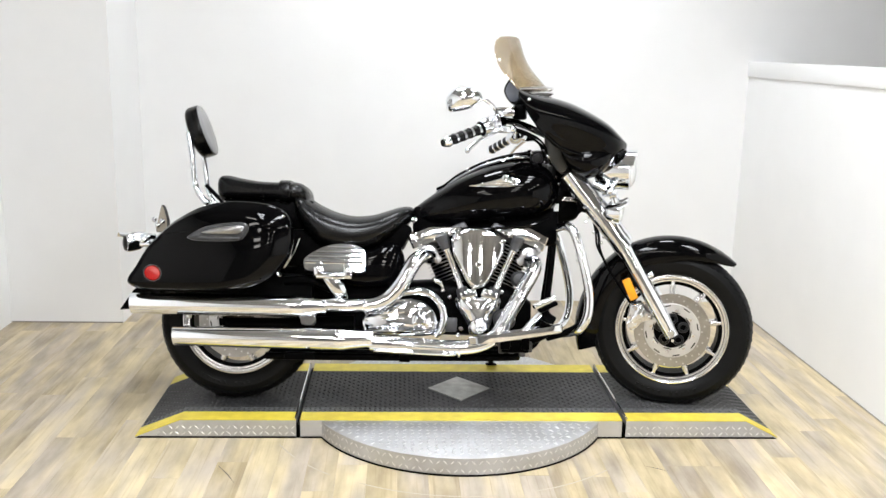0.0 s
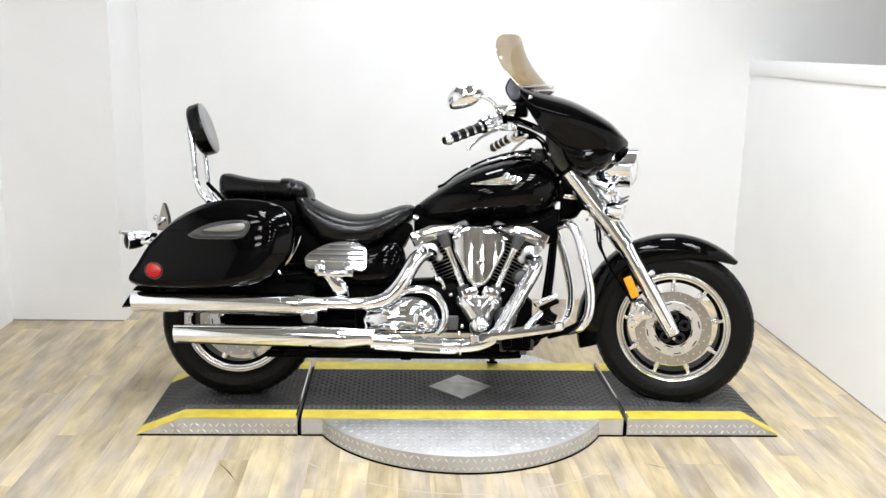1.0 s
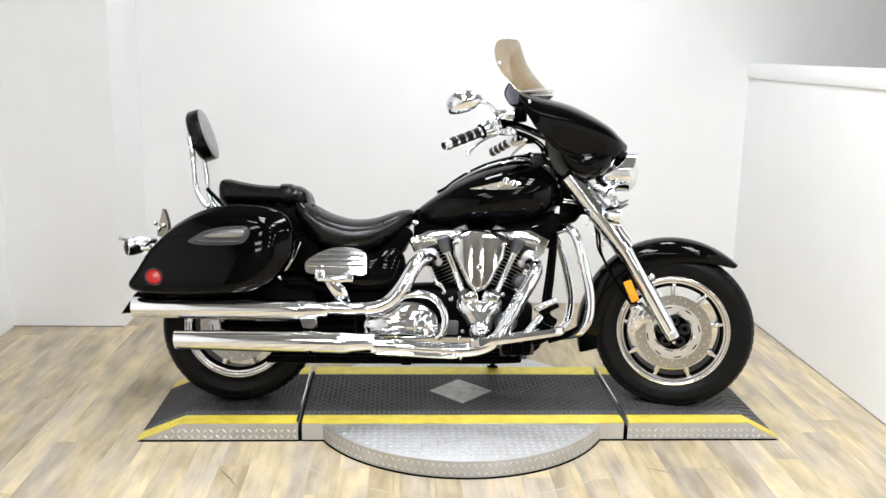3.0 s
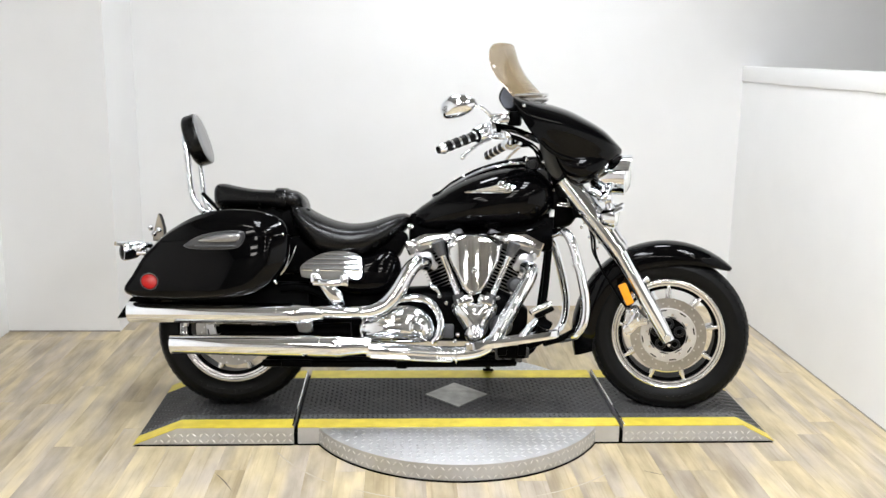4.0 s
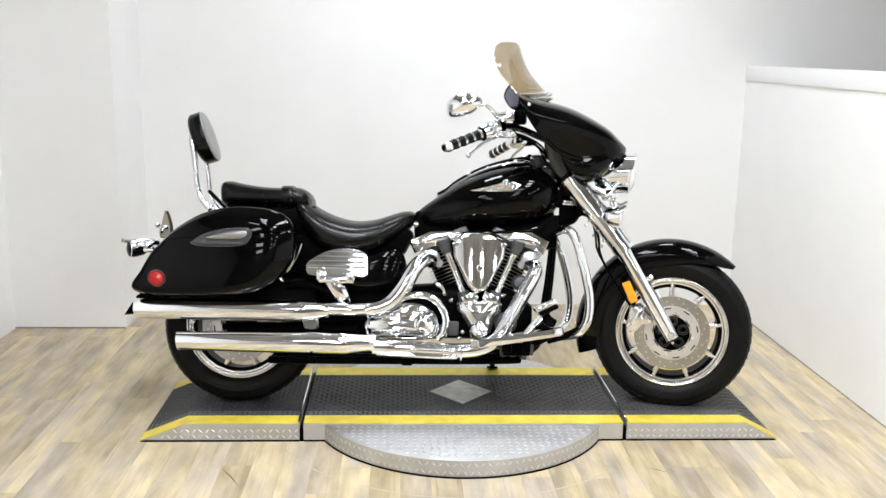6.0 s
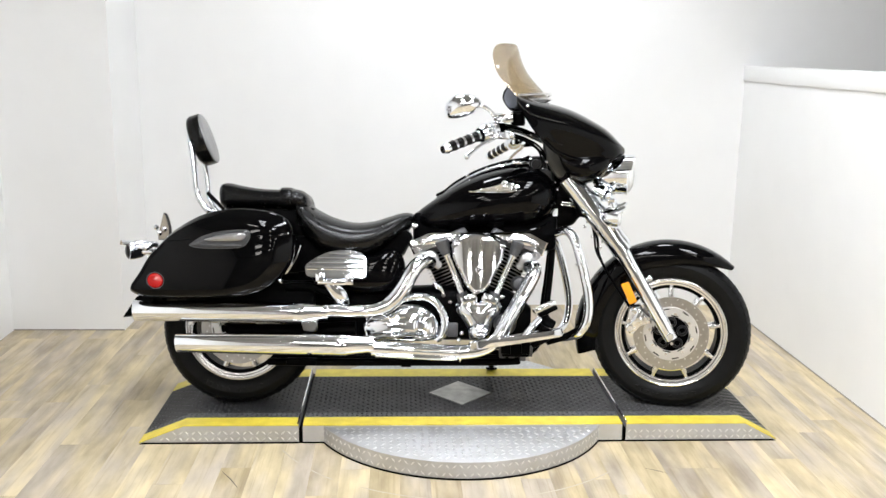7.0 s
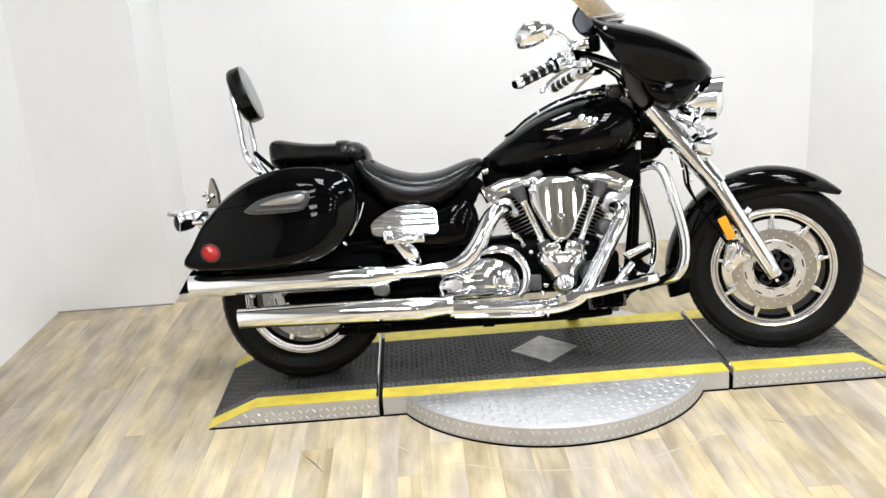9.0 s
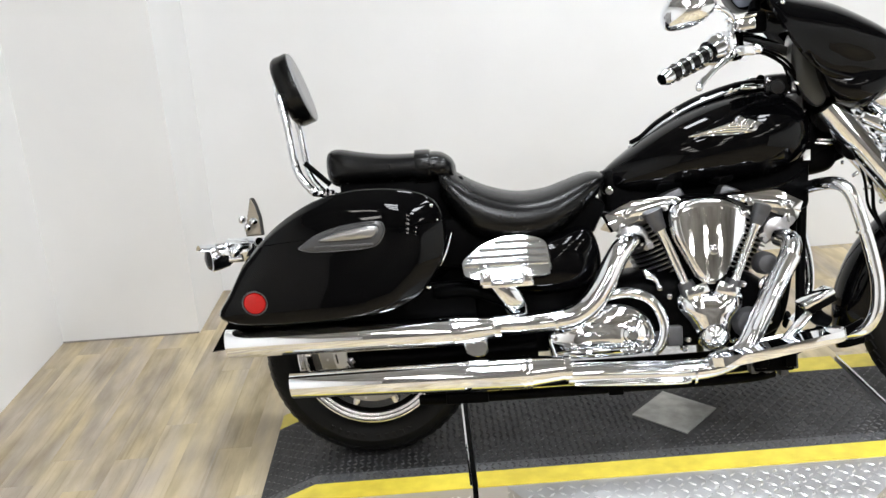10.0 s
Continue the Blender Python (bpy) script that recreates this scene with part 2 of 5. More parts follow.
def box(x0, x1, y0, y1, z0, z1, bevel=0.0):
    bm = bmesh.new()
    bmesh.ops.create_cube(bm, size=1, matrix=Matrix.LocRotScale(((x0 + x1) / 2, (y0 + y1) / 2, (z0 + z1) / 2), None, (x1 - x0, y1 - y0, z1 - z0)))
    if bevel:
        bmesh.ops.bevel(bm, geom=bm.edges[:], offset=bevel, segments=2, profile=0.5, affect="EDGES")
    bm.verts.index_update()
    out = [v.co.copy() for v in bm.verts], [tuple(v.index for v in f.verts) for f in bm.faces]
    bm.free()
    return out


def rod(a, b, r, n=10):
    return tube([a, b], r, n, smooth=False)


def ball(c, r, n=10):
    prof = [(r * math.sin(math.pi * k / 6), -r * math.cos(math.pi * k / 6)) for k in range(7)]
    return lathe([(max(p, 1e-4), h) for p, h in prof], Matrix.Translation(c), n)


def add(name, shape, mat, parent, label="", angle=40, at=None):
    return mesh(name, shape[0], shape[1], mat, parent, label, angle, at)


def axis_y(x, y, z):
    """A frame at a point whose z axis points to -y."""
    return Matrix.Translation((x, y, z)) @ Matrix.Rotation(radians(90), 4, "X")


# ---- the room ----
LEFT, RIGHT, BACK, FRONT, TOP = -2.18, 1.65, 1.60, -8.6, 2.9


def slab(name, dims, mat, label, category="wall", bevel=0.0):
    return tagged(add(name, box(*dims, bevel), mat, None), label, category, kind="structure")


slab("floor", (-2.4, 4.4, FRONT - 0.2, 1.9, -0.12, -0.003), FLOOR_BASE, "beige vinyl plank floor with dark joints", "floor")
slab("wall_west", (LEFT - 0.12, LEFT, FRONT, 1.11, 0, TOP), WALL, "plain white painted side wall of the photo bay")
slab("wall_pier", (LEFT - 0.12, -1.63, 1.11, BACK + 0.12, 0, TOP), WALL, "white painted wall pier stepping out of the back wall")
slab("wall_north", (-1.63, 4.2, BACK, BACK + 0.12, 0, TOP), WALL, "bright white painted back wall of the photo bay")
slab("wall_half", (RIGHT, RIGHT + 0.12, -3.2, BACK, 0, 1.275), WALL, "white painted half-height partition wall")
slab("wall_cap", (RIGHT - 0.010, RIGHT + 0.13, -3.21, BACK, 1.275, 1.355), WALL, "white boxed cap on the half-height partition", "trim", 0.004)
slab("wall_east", (4.2, 4.32, FRONT, BACK + 0.12, 0, TOP), UNLIT_WALL, "unseen showroom side wall, its grey standing in for shade")
slab("wall_south", (LEFT - 0.12, 4.32, FRONT - 0.12, FRONT, 0, TOP), UNLIT_WALL, "unseen showroom wall behind the photo bay, its grey standing in for shade")
slab("ceiling", (-2.4, 4.4, FRONT - 0.2, 1.9, TOP, TOP + 0.12), CEILING, "unseen ceiling, mottled grey standing in for uneven light", "ceiling")

# dark strips draw the wall-floor joint together with its shadow gap
JOINT_SHADE = material("dark_joint_shade", (0.36, 0.335, 0.30), 0.7, vary=0.4, grain=25)
slab("foot_line_partition", (RIGHT - 0.005, RIGHT - 0.0005, -3.2, BACK, 0.0005, 0.0045), JOINT_SHADE, "thin dark strip for the joint and its shadow gap under the partition", "trim")
slab("foot_line_pier", (LEFT + 0.001, -1.632, 1.105, 1.1095, 0.0005, 0.006), JOINT_SHADE, "thin dark strip for the joint and its shadow gap under the pier", "trim")

# ---- lamps ----
BAY_LAMPS = [(x, y) for y in (-1.05, -1.65, -2.3) for x in (-0.45, 0.9)] + [(-0.35, 0.60), (0.75, 0.60)]
SHOP_LAMPS = [(x, y) for y in (-3.3, -4.6, -5.9, -7.2, -8.2) for x in (-1.15, 0.55, 2.6)]
for lx, ly in BAY_LAMPS + SHOP_LAMPS:
    fixture = thing("ceiling_light", Matrix.Translation((lx, ly, TOP)), "square white ceiling light with a glowing diffuser", "ceiling light", "ceiling lights")
    add("housing", box(-0.21, 0.21, -0.21, 0.21, -0.06, 0.0, 0.008), FIXTURE, fixture)
    add("diffuser", box(-0.185, 0.185, -0.185, 0.185, -0.08, -0.062, 0.006), TUBE_GLOW if (lx, ly) in BAY_LAMPS else SHOP_GLOW, fixture, "glowing white diffuser")
    if (lx, ly) in BAY_LAMPS:
        lamp_data = bpy.data.lights.new("lamp", "AREA")
        lamp_data.shape, lamp_data.size, lamp_data.size_y = "RECTANGLE", 0.36, 0.36
        lamp_data.energy, lamp_data.color = LAMP_WATTS if ly < 0 else 0.6 * LAMP_WATTS, (0.95, 0.985, 1.04)
        lamp = new("lamp", lamp_data)
        lamp.matrix_world = Matrix.Translation((lx, ly, TOP - 0.09))

# ---- the display platform ----
H, YF, YB = 0.068, -0.28, 0.32


def lug(x, y, z, a, length, width, height, m=None):
    """One raised lug of the tread pattern."""
    c, s = math.cos(a), math.sin(a)
    out = []
    for u, v, h in ((-1, 0, 0), (0, -1, 0), (1, 0, 0), (0, 1, 0), (-0.35, 0, 1), (0.35, 0, 1)):
        px, py = u * length / 2, v * width / 2
        out.append(Vector((x + c * px - s * py, y + s * px + c * py, z + h * height)))
    if m is not None:
        out = [m @ v for v in out]
    return out, [(0, 1, 5, 4), (1, 2, 5), (2, 3, 4, 5), (3, 0, 4)]


def tread(x0, x1, y0, y1, pitch, length, width, height, keep=None, m=None):
    shapes = []
    ni, nj = int((x1 - x0) / pitch), int((y1 - y0) / pitch)
    for i in range(ni):
        for j in range(nj):
            x, y = x0 + (i + 0.5) * pitch, y0 + (j + 0.5) * pitch
            if keep is None or keep(x, y):
                shapes.append(lug(x, y, 0, radians(45 if (i + j) % 2 else -45), length, width, height, m))
    return join(*shapes)


def prism(profile, y0, y1):
    """An (x, z) profile pushed along y."""
    n = len(profile)
    verts = [Vector((x, y0, z)) for x, z in profile] + [Vector((x, y1, z)) for x, z in profile]
    faces = [tuple(range(n)), tuple(range(n, 2 * n))[::-1]] + [(k, n + k, n + (k + 1) % n, (k + 1) % n) for k in range(n)]
    return verts, faces


def ramp(name, xin, xflat, xtip, label):
    ob = thing(name, Matrix.Translation((0, 0, 0)), label, "ramp", "ramps of the display platform")
    add("body", prism([(xin, 0), (xin, H), (xflat, H), (xtip, 0.004), (xtip, 0)], YF, YB), TREAD, ob, "bright diamond-plate side")
    # black strip painted in for the contact shadow along the floor
    add("shadow_strip", prism([(xin, 0.0), (xin, 0.006), (xtip - 0.012 * (1 if xtip > xin else -1), 0.006), (xtip, 0.0)], YF - 0.0025, YF + 0.01), SATIN, ob, "black strip standing in for the shadow gap at the foot")
    e = 0.002
    top = [(xin, H + e), (xflat, H + e), (xtip, 0.004 + e)]
    for part_name, y0, y1, mat in (("deck", YF + 0.115, YB - 0.092, DECK), ("deck_edge", YF + 0.072, YF + 0.115, BAND), ("yellow_stripe", YF - 0.001, YF + 0.072, YELLOW), ("yellow_stripe", YB - 0.092, YB, YELLOW)):
        add(part_name, prism([(x, z - 0.002) for x, z in top] + [(x, z + 0.0012) for x, z in reversed(top)], y0, y1), mat, ob)
    out = -1 if xtip > xin else 1
    add("edge_trim", box(min(xin, xin - out * 0.006), max(xin, xin - out * 0.006), YF + 0.004, YB - 0.004, H, H + 0.0075, 0.001), POLISHED, ob, "bright metal edge trim")
    lo, hi = min(xin, xflat), max(xin, xflat)
    shapes = tread(lo, hi, YF + 0.075, YB - 0.095, 0.0185, 0.019, 0.008, 0.0028)
    m = Matrix.Translation((0, 0, H + e + 0.001))
    lugs = moved(shapes, m)
    slope = math.atan2(H - 0.004, abs(xtip - xflat))
    sign = 1 if xtip > xflat else -1
    m2 = Matrix.Translation((xflat, 0, H + e + 0.001)) @ Matrix.Rotation(sign * slope, 4, "Y") @ Matrix.Rotation(0 if sign > 0 else math.pi, 4, "Z")
    run = math.hypot(xtip - xflat, H)
    y0, y1 = (YF + 0.075, YB - 0.095) if sign > 0 else (-(YB - 0.095), -(YF + 0.075))
    lugs = join(lugs, moved(tread(0.004, run, y0, y1, 0.0185, 0.019, 0.008, 0.0028), m2))
    tagged(add("deck_tread", lugs, LUG, ob), kind="stuff")
    side = Matrix.Translation((0, YF - 0.0005, 0)) @ Matrix.Rotation(radians(90), 4, "X")
    inside = lambda x, z: z < H - 0.008 and z < (xtip - x) / (xtip - xflat) * H - 0.01
    tagged(add("side_tread", tread(min(lo, xtip), max(hi, xtip), 0.006, H, 0.023, 0.021, 0.0065, 0.002, inside, side), TREAD_LUG, ob), kind="stuff")
    return ob


ramp("platform_ramp", -0.610, -1.024, -1.185, "steel ramp section with black tread deck and yellow edges")
ramp("platform_ramp", 0.598, 1.046, 1.168, "steel ramp section under the front wheel with yellow edges")

turntable = thing("turntable", Matrix.Translation((-0.012, -0.018, 0)), "round diamond-plate turntable with a black deck across it", "turntable")
RT = 0.570
add("disc", lathe([(0.0001, 0), (RT, 0.0), (RT, H - 0.004), (RT - 0.004, H - 0.002), (0.0001, H - 0.002)], Matrix.Identity(4), 96), TREAD, turntable, "bright diamond-plate disc", 30)
# black ring and bar for the contact shadow under the turntable
add("shadow_strip", lathe([(RT - 0.01, 0.0), (RT + 0.0025, 0.0), (RT + 0.0025, 0.006), (RT - 0.01, 0.006)], Matrix.Identity(4), 96, True), SATIN, turntable, "black strip standing in for the shadow gap at the foot")
cx0, cx1, cyf, cyb = -0.595 + 0.012, 0.583 + 0.012, YF + 0.018, YB + 0.018
add("cross_deck", box(cx0, cx1, cyf, cyb, 0.0, H), TREAD, turntable)
add("shadow_strip", box(cx0, cx1, cyf - 0.0025, cyf + 0.01, 0.0, 0.006), SATIN, turntable)
for part_name, y0, y1, mat in (("deck", cyf + 0.115, cyb - 0.092, DECK), ("deck_edge", cyf + 0.072, cyf + 0.115, BAND), ("yellow_stripe", cyf - 0.001, cyf + 0.072, YELLOW), ("yellow_stripe", cyb - 0.092, cyb, YELLOW)):
    add(part_name, box(cx0, cx1, y0, y1, H, H + 0.0032), mat, turntable)
# black boxes stand in for the shade inside the two joints
for gx0, gx1 in ((cx0 - 0.0145, cx0 - 0.0005), (cx1 + 0.0005, cx1 + 0.0145)):
    add("gap_shade", box(gx0, gx1, cyf + 0.001, cyb - 0.001, 0.0, 0.05), SATIN, turntable, "black filler standing in for the shade in the joint")
outside = lambda x, y: abs(x - 0.012) + abs(y - 0.05) > 0.142
tagged(add("deck_tread", moved(tread(cx0, cx1, cyf + 0.075, cyb - 0.095, 0.0185, 0.019, 0.008, 0.0028, outside), Matrix.Translation((0, 0, H + 0.003))), LUG, turntable), kind="stuff")
add("diamond_plate", [(Vector((0.012 + 0.124 * c, 0.05 + 0.13 * s, z))) for z in (H + 0.003, H + 0.0065) for c, s in ((-1, 0), (0, -1), (1, 0), (0, 1))] and
    ([Vector((0.012 + 0.124 * c, 0.05 + 0.13 * s, z)) for z in (H + 0.003, H + 0.0065) for c, s in ((-1, 0), (0, -1), (1, 0), (0, 1))],
     [(0, 1, 2, 3), (7, 6, 5, 4), (0, 4, 5, 1), (1, 5, 6, 2), (2, 6, 7, 3), (3, 7, 4, 0)]), WORN_PLATE, turntable, "worn bare metal diamond plate")
back_half = lambda x, y: math.hypot(x, y) < RT - 0.015 and y > cyb + 0.012
tagged(add("disc_tread", moved(tread(-RT, RT, -RT, RT, 0.027, 0.024, 0.0075, 0.002, back_half), Matrix.Translation((0, 0, H - 0.002))), TREAD_LUG, turntable), kind="stuff")
lug_data = bpy.data.meshes.new("lug")
lug_shape = lug(0, 0, 0, 0, 0.026, 0.0085, 0.0024)
lug_data.from_pydata([tuple(v) for v in lug_shape[0]], [], lug_shape[1])
lug_data.materials.append(TREAD_LUG)
for i in range(-21, 22):
    for j in range(-21, 0):
        lx, ly = (i + 0.5) * 0.0275, (j + 0.5) * 0.0275
        if math.hypot(lx, ly) < RT - 0.016 and ly < cyf - 0.012:
            piece = new("lug", lug_data)
            piece.parent = turntable
            piece.matrix_basis = Matrix.Translation((lx, ly, H - 0.002)) @ Matrix.Rotation(radians(45 if (i + j) % 2 else -45), 4, "Z")
rim_lugs = []
for k in range(150):
    for row in range(2):
        a = 2 * math.pi * (k + 0.5 * row) / 150
        rim_lugs.append(lug(0, 0, 0, radians(45 if (k + row) % 2 else -45), 0.022, 0.006, 0.0015,
                            Matrix.Rotation(a, 4, "Z") @ Matrix.Translation((RT, 0, 0.018 + 0.03 * row)) @ Matrix.Rotation(radians(90), 4, "Z") @ Matrix.Rotation(radians(90), 4, "X")))
tagged(add("rim_tread", join(*rim_lugs), TREAD_LUG, turntable), kind="stuff")

# ---- the motorcycle ----
LEAN_ANGLE = 14.0
BIKE = Matrix.Translation((-0.855, -0.03, 0.0735)) @ Matrix.Rotation(radians(-1.8), 4, "Z") @ Matrix.Rotation(radians(-LEAN_ANGLE), 4, "X")
HEAD, RAKE = Vector((1.24, 0, 0.80)), radians(33)
STEER = Matrix.Translation(HEAD) @ Matrix.Rotation(radians(-15.5), 4, Vector((-math.sin(RAKE), 0, math.cos(RAKE)))) @ Matrix.Translation(-HEAD) @ Matrix.Translation((1.665, 0, 0))
bike = thing("motorcycle", BIKE, "black and chrome cruiser motorcycle parked on the display platform", "motorcycle")


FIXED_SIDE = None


def fit_to_view(verts):
    """Warps parts to fit the camera's view on the leaned machine; upper ones reach further."""
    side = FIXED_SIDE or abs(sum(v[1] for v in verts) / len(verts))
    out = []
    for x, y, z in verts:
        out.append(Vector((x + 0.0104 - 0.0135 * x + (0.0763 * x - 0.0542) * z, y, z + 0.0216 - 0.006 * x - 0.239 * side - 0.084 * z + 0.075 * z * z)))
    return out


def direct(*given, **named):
    """Adds a part in the machine's own coordinates, without the view-fitting warp."""
    global VIEW_FIT
    kept, VIEW_FIT = VIEW_FIT, None
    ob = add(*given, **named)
    VIEW_FIT = kept
    return ob

# wheels
def tyre_profile(radius, rim, half):
    pts = [(rim, half * 0.62), (rim + 0.012, half * 0.86), (rim + 0.035, half * 0.99), (rim + 0.048, half), (rim + 0.050, half * 1.012), (rim + 0.053, half * 1.012), (rim + 0.055, half), (radius - 0.033, half * 0.965), (radius - 0.022, half * 0.9),
           (radius - 0.008, half * 0.62), (radius, half * 0.25)]
    return pts + [(r, -h) for r, h in reversed(pts)]


def wheel(name, m, radius, half, spokes, label):
    """A cast wheel: m's z axis is its axle and points to the camera's side."""
    rim_r = radius - 0.093
    prof = [(rim_r + 0.002, half * 0.70), (rim_r - 0.004, half * 0.76), (rim_r - 0.020, half * 0.72), (rim_r - 0.026, half * 0.5), (rim_r - 0.034, half * 0.2),
            (rim_r - 0.034, -half * 0.2), (rim_r - 0.026, -half * 0.5), (rim_r - 0.020, -half * 0.72), (rim_r - 0.004, -half * 0.76), (rim_r + 0.002, -half * 0.70)]
    ob = add(name, lathe(prof, m, 64, True), RIM, bike, label)
    add("tyre", lathe(tyre_profile(radius, rim_r, half), m, 72, True), RUBBER, ob, "black rubber tyre")
    well = [(rim_r - 0.021, half * 0.60), (rim_r - 0.034, half * 0.60), (rim_r - 0.036, -half * 0.60), (rim_r - 0.021, -half * 0.60)]
    add("rim_well", lathe(well, m, 64, True), SATIN, ob)
    # tread blocks, slanted, on both shoulders
    blocks = []
    for k in range(60):
        a = 2 * math.pi * k / 60
        for side in (1, -1):
            t = m @ Matrix.Rotation(a, 4, "Z") @ Matrix.Translation((radius - 0.0095, 0, side * half * 0.62)) @ Matrix.Rotation(radians(side * -28), 4, "Y") @ Matrix.Rotation(radians(24), 4, "X")
            blocks.append(moved(box(-0.008, 0.0016, -0.0135, 0.0135, -half * 0.28, half * 0.28, 0.002), t))
    tagged(add("tread_pattern", join(*blocks), RUBBER, ob), kind="stuff")
    letters = []
    for k in range(11):
        if k == 5:
            continue
        t = m @ Matrix.Rotation(radians(-120 + 5.2 * k), 4, "Z") @ Matrix.Translation((rim_r + 0.040, 0, half))
        letters.append(moved(box(-0.006, 0.006, -0.005, 0.005, -0.004, 0.0009), t))
    tagged(add("sidewall_mark", join(*letters), RUBBER, ob, "faint raised bars on the tyre wall"), kind="stuff")
    for side in (1, -1):
        add("rim_lip", lathe([(rim_r - 0.002, side * half * 0.76), (rim_r + 0.001, side * half * 0.80), (rim_r + 0.004, side * half * 0.79), (rim_r + 0.004, side * half * 0.70), (rim_r - 0.002, side * half * 0.70)], m, 64, True), POLISHED, ob, "bright rim lip")
    add("rim_groove", lathe([(rim_r - 0.0135, half * 0.745), (rim_r - 0.0105, half * 0.755), (rim_r - 0.0105, half * 0.70), (rim_r - 0.0135, half * 0.70)], m, 64, True), CAST, ob, "grey groove in the rim")
    for k in range(spokes):
        t = m @ Matrix.Rotation(2 * math.pi * k / spokes + math.pi / 2, 4, "Z")
        add("spoke", moved(join(box(0.06, rim_r - 0.03, -0.010, 0.010, -0.018, 0.036, 0.003), box(0.07, rim_r - 0.022, -0.0065, 0.0065, 0.034, 0.042, 0.002)), t), RIM, ob, "machined alloy spoke")
    add("hub", lathe([(0.0001, half * 0.72), (0.03, half * 0.72), (0.034, half * 0.68), (0.075, 0.022), (0.082, 0.016), (0.082, -0.016), (0.034, -half * 0.68), (0.0001, -half * 0.72)], m, 40), SATIN, ob, "black cast hub")
    return ob


HUB = material("black_hub_enamel", (0.012, 0.012, 0.013), 0.3, spec=0.35, vary=0.2, grain=40)
CARRIER = material("bright_machined_carrier", (0.78, 0.78, 0.79), 0.36, 0.9, vary=0.06, grain=60)


def brake_disc(m, parent, z):
    """Slotted carrier and drilled ring, z metres out along the axle."""
    ring = [(0.100, z), (0.142, z), (0.142, z + 0.005), (0.100, z + 0.005)]
    ob = add("brake_disc", lathe(ring, m, 64, True), DISC, parent, "drilled steel brake disc")
    add("disc_carrier", lathe([(0.067, z + 0.002), (0.104, z + 0.002), (0.105, z + 0.007), (0.103, z + 0.009), (0.069, z + 0.009), (0.067, z + 0.007)], m, 48, True), CARRIER, parent, "bright disc carrier")
    holes, slots, bolts = [], [], []
    for k in range(36):
        a = 2 * math.pi * k / 36
        r = (0.111, 0.122, 0.134)[k % 3]
        holes.append(lathe([(0.0001, z + 0.0054), (0.0034, z + 0.0054), (0.0034, z + 0.004)], m @ Matrix.Translation((r * math.cos(a), r * math.sin(a), 0)), 8))
    for k in range(8):
        t = m @ Matrix.Rotation(2 * math.pi * k / 8 + 0.2, 4, "Z")
        slots.append(moved(box(0.093, 0.099, -0.014, 0.014, z + 0.007, z + 0.0095, 0.002), t))
        slots.append(moved(box(0.068, 0.073, -0.016, 0.016, z + 0.007, z + 0.0095, 0.002), t @ Matrix.Rotation(math.pi / 8, 4, "Z")))
        bolts.append(lathe([(0.0001, z + 0.014), (0.006, z + 0.014), (0.007, z + 0.006)], t @ Matrix.Rotation(math.pi / 8, 4, "Z") @ Matrix.Translation((0.080, 0, 0)), 10))
    # solid bright dots for light through the holes, black blocks for shaded slots
    tagged(add("bright_hole_dot", join(*holes), CARRIER, parent), kind="stuff")
    tagged(add("dark_slot_block", join(*slots), SATIN, parent), kind="stuff")
    tagged(add("disc_bolt", join(*bolts), CHROME, parent), kind="stuff")
    return ob


FW = STEER @ axis_y(0.006, -0.01, 0.288)
RW = axis_y(0.0, -0.012, 0.288)
front_wheel = wheel("front_wheel", FW, 0.300, 0.064, 9, "machined silver cast front wheel with short spokes")
brake_disc(FW, front_wheel, 0.062)
for k in range(5):
    a = 2 * math.pi * k / 5 + 0.3
    add("hub_lobe", lathe([(0.011, 0.056), (0.011, 0.069), (0.013, 0.071), (0.019, 0.070), (0.021, 0.066), (0.021, 0.05)], FW @ Matrix.Translation((0.044 * math.cos(a), 0.044 * math.sin(a), 0)), 20), HUB, front_wheel, "black hub lobe")
add("hub_plate", lathe([(0.0001, 0.059), (0.060, 0.059), (0.068, 0.055), (0.068, 0.04)], FW, 40), SATIN, front_wheel, "black hub plate")
rear_wheel = wheel("rear_wheel", RW, 0.294, 0.072, 9, "machined silver cast rear wheel below the mufflers")
brake_disc(RW, rear_wheel, 0.066)

# fork and front fender
def fork_leg(y):
    ob = add("fork_leg", tube([(-0.395, y, 0.878), (-0.285, y, 0.738), (-0.185, y, 0.607)], [0.038, 0.037, 0.034], 18, 4), CHROME, bike, "chrome fork cover and slider", at=STEER)
    add("slider", tube([(-0.19, y, 0.613), (-0.13, y, 0.515), (-0.04, y, 0.358), (0.008, y, 0.272)], [0.029, 0.030, 0.029, 0.025], 18, 4), CHROME, ob, at=STEER)
    add("axle_clamp", join(lathe([(0.0001, 0.016), (0.011, 0.016), (0.013, 0.012), (0.013, -0.02)], axis_y(0.002, y - 0.02 * math.copysign(1, -y), 0.288), 16), lathe([(0.0001, 0.034), (0.006, 0.034), (0.006, 0.0)], axis_y(0.008, y, 0.262), 10)), CHROME, ob, at=STEER)
    for fx, fz in ((-0.300, 0.700), (-0.270, 0.662), (-0.240, 0.622)):
        add("cover_stud", ball((fx - 0.024, y - 0.022, fz), 0.006, 8), CHROME, ob, at=STEER)
    add("clamp_ring", tube([(-0.198, y, 0.624), (-0.180, y, 0.600)], 0.0365, 18, smooth=False), CHROME, ob, at=STEER)
    return ob


for y in (-0.105, 0.105):
    fork_leg(y)
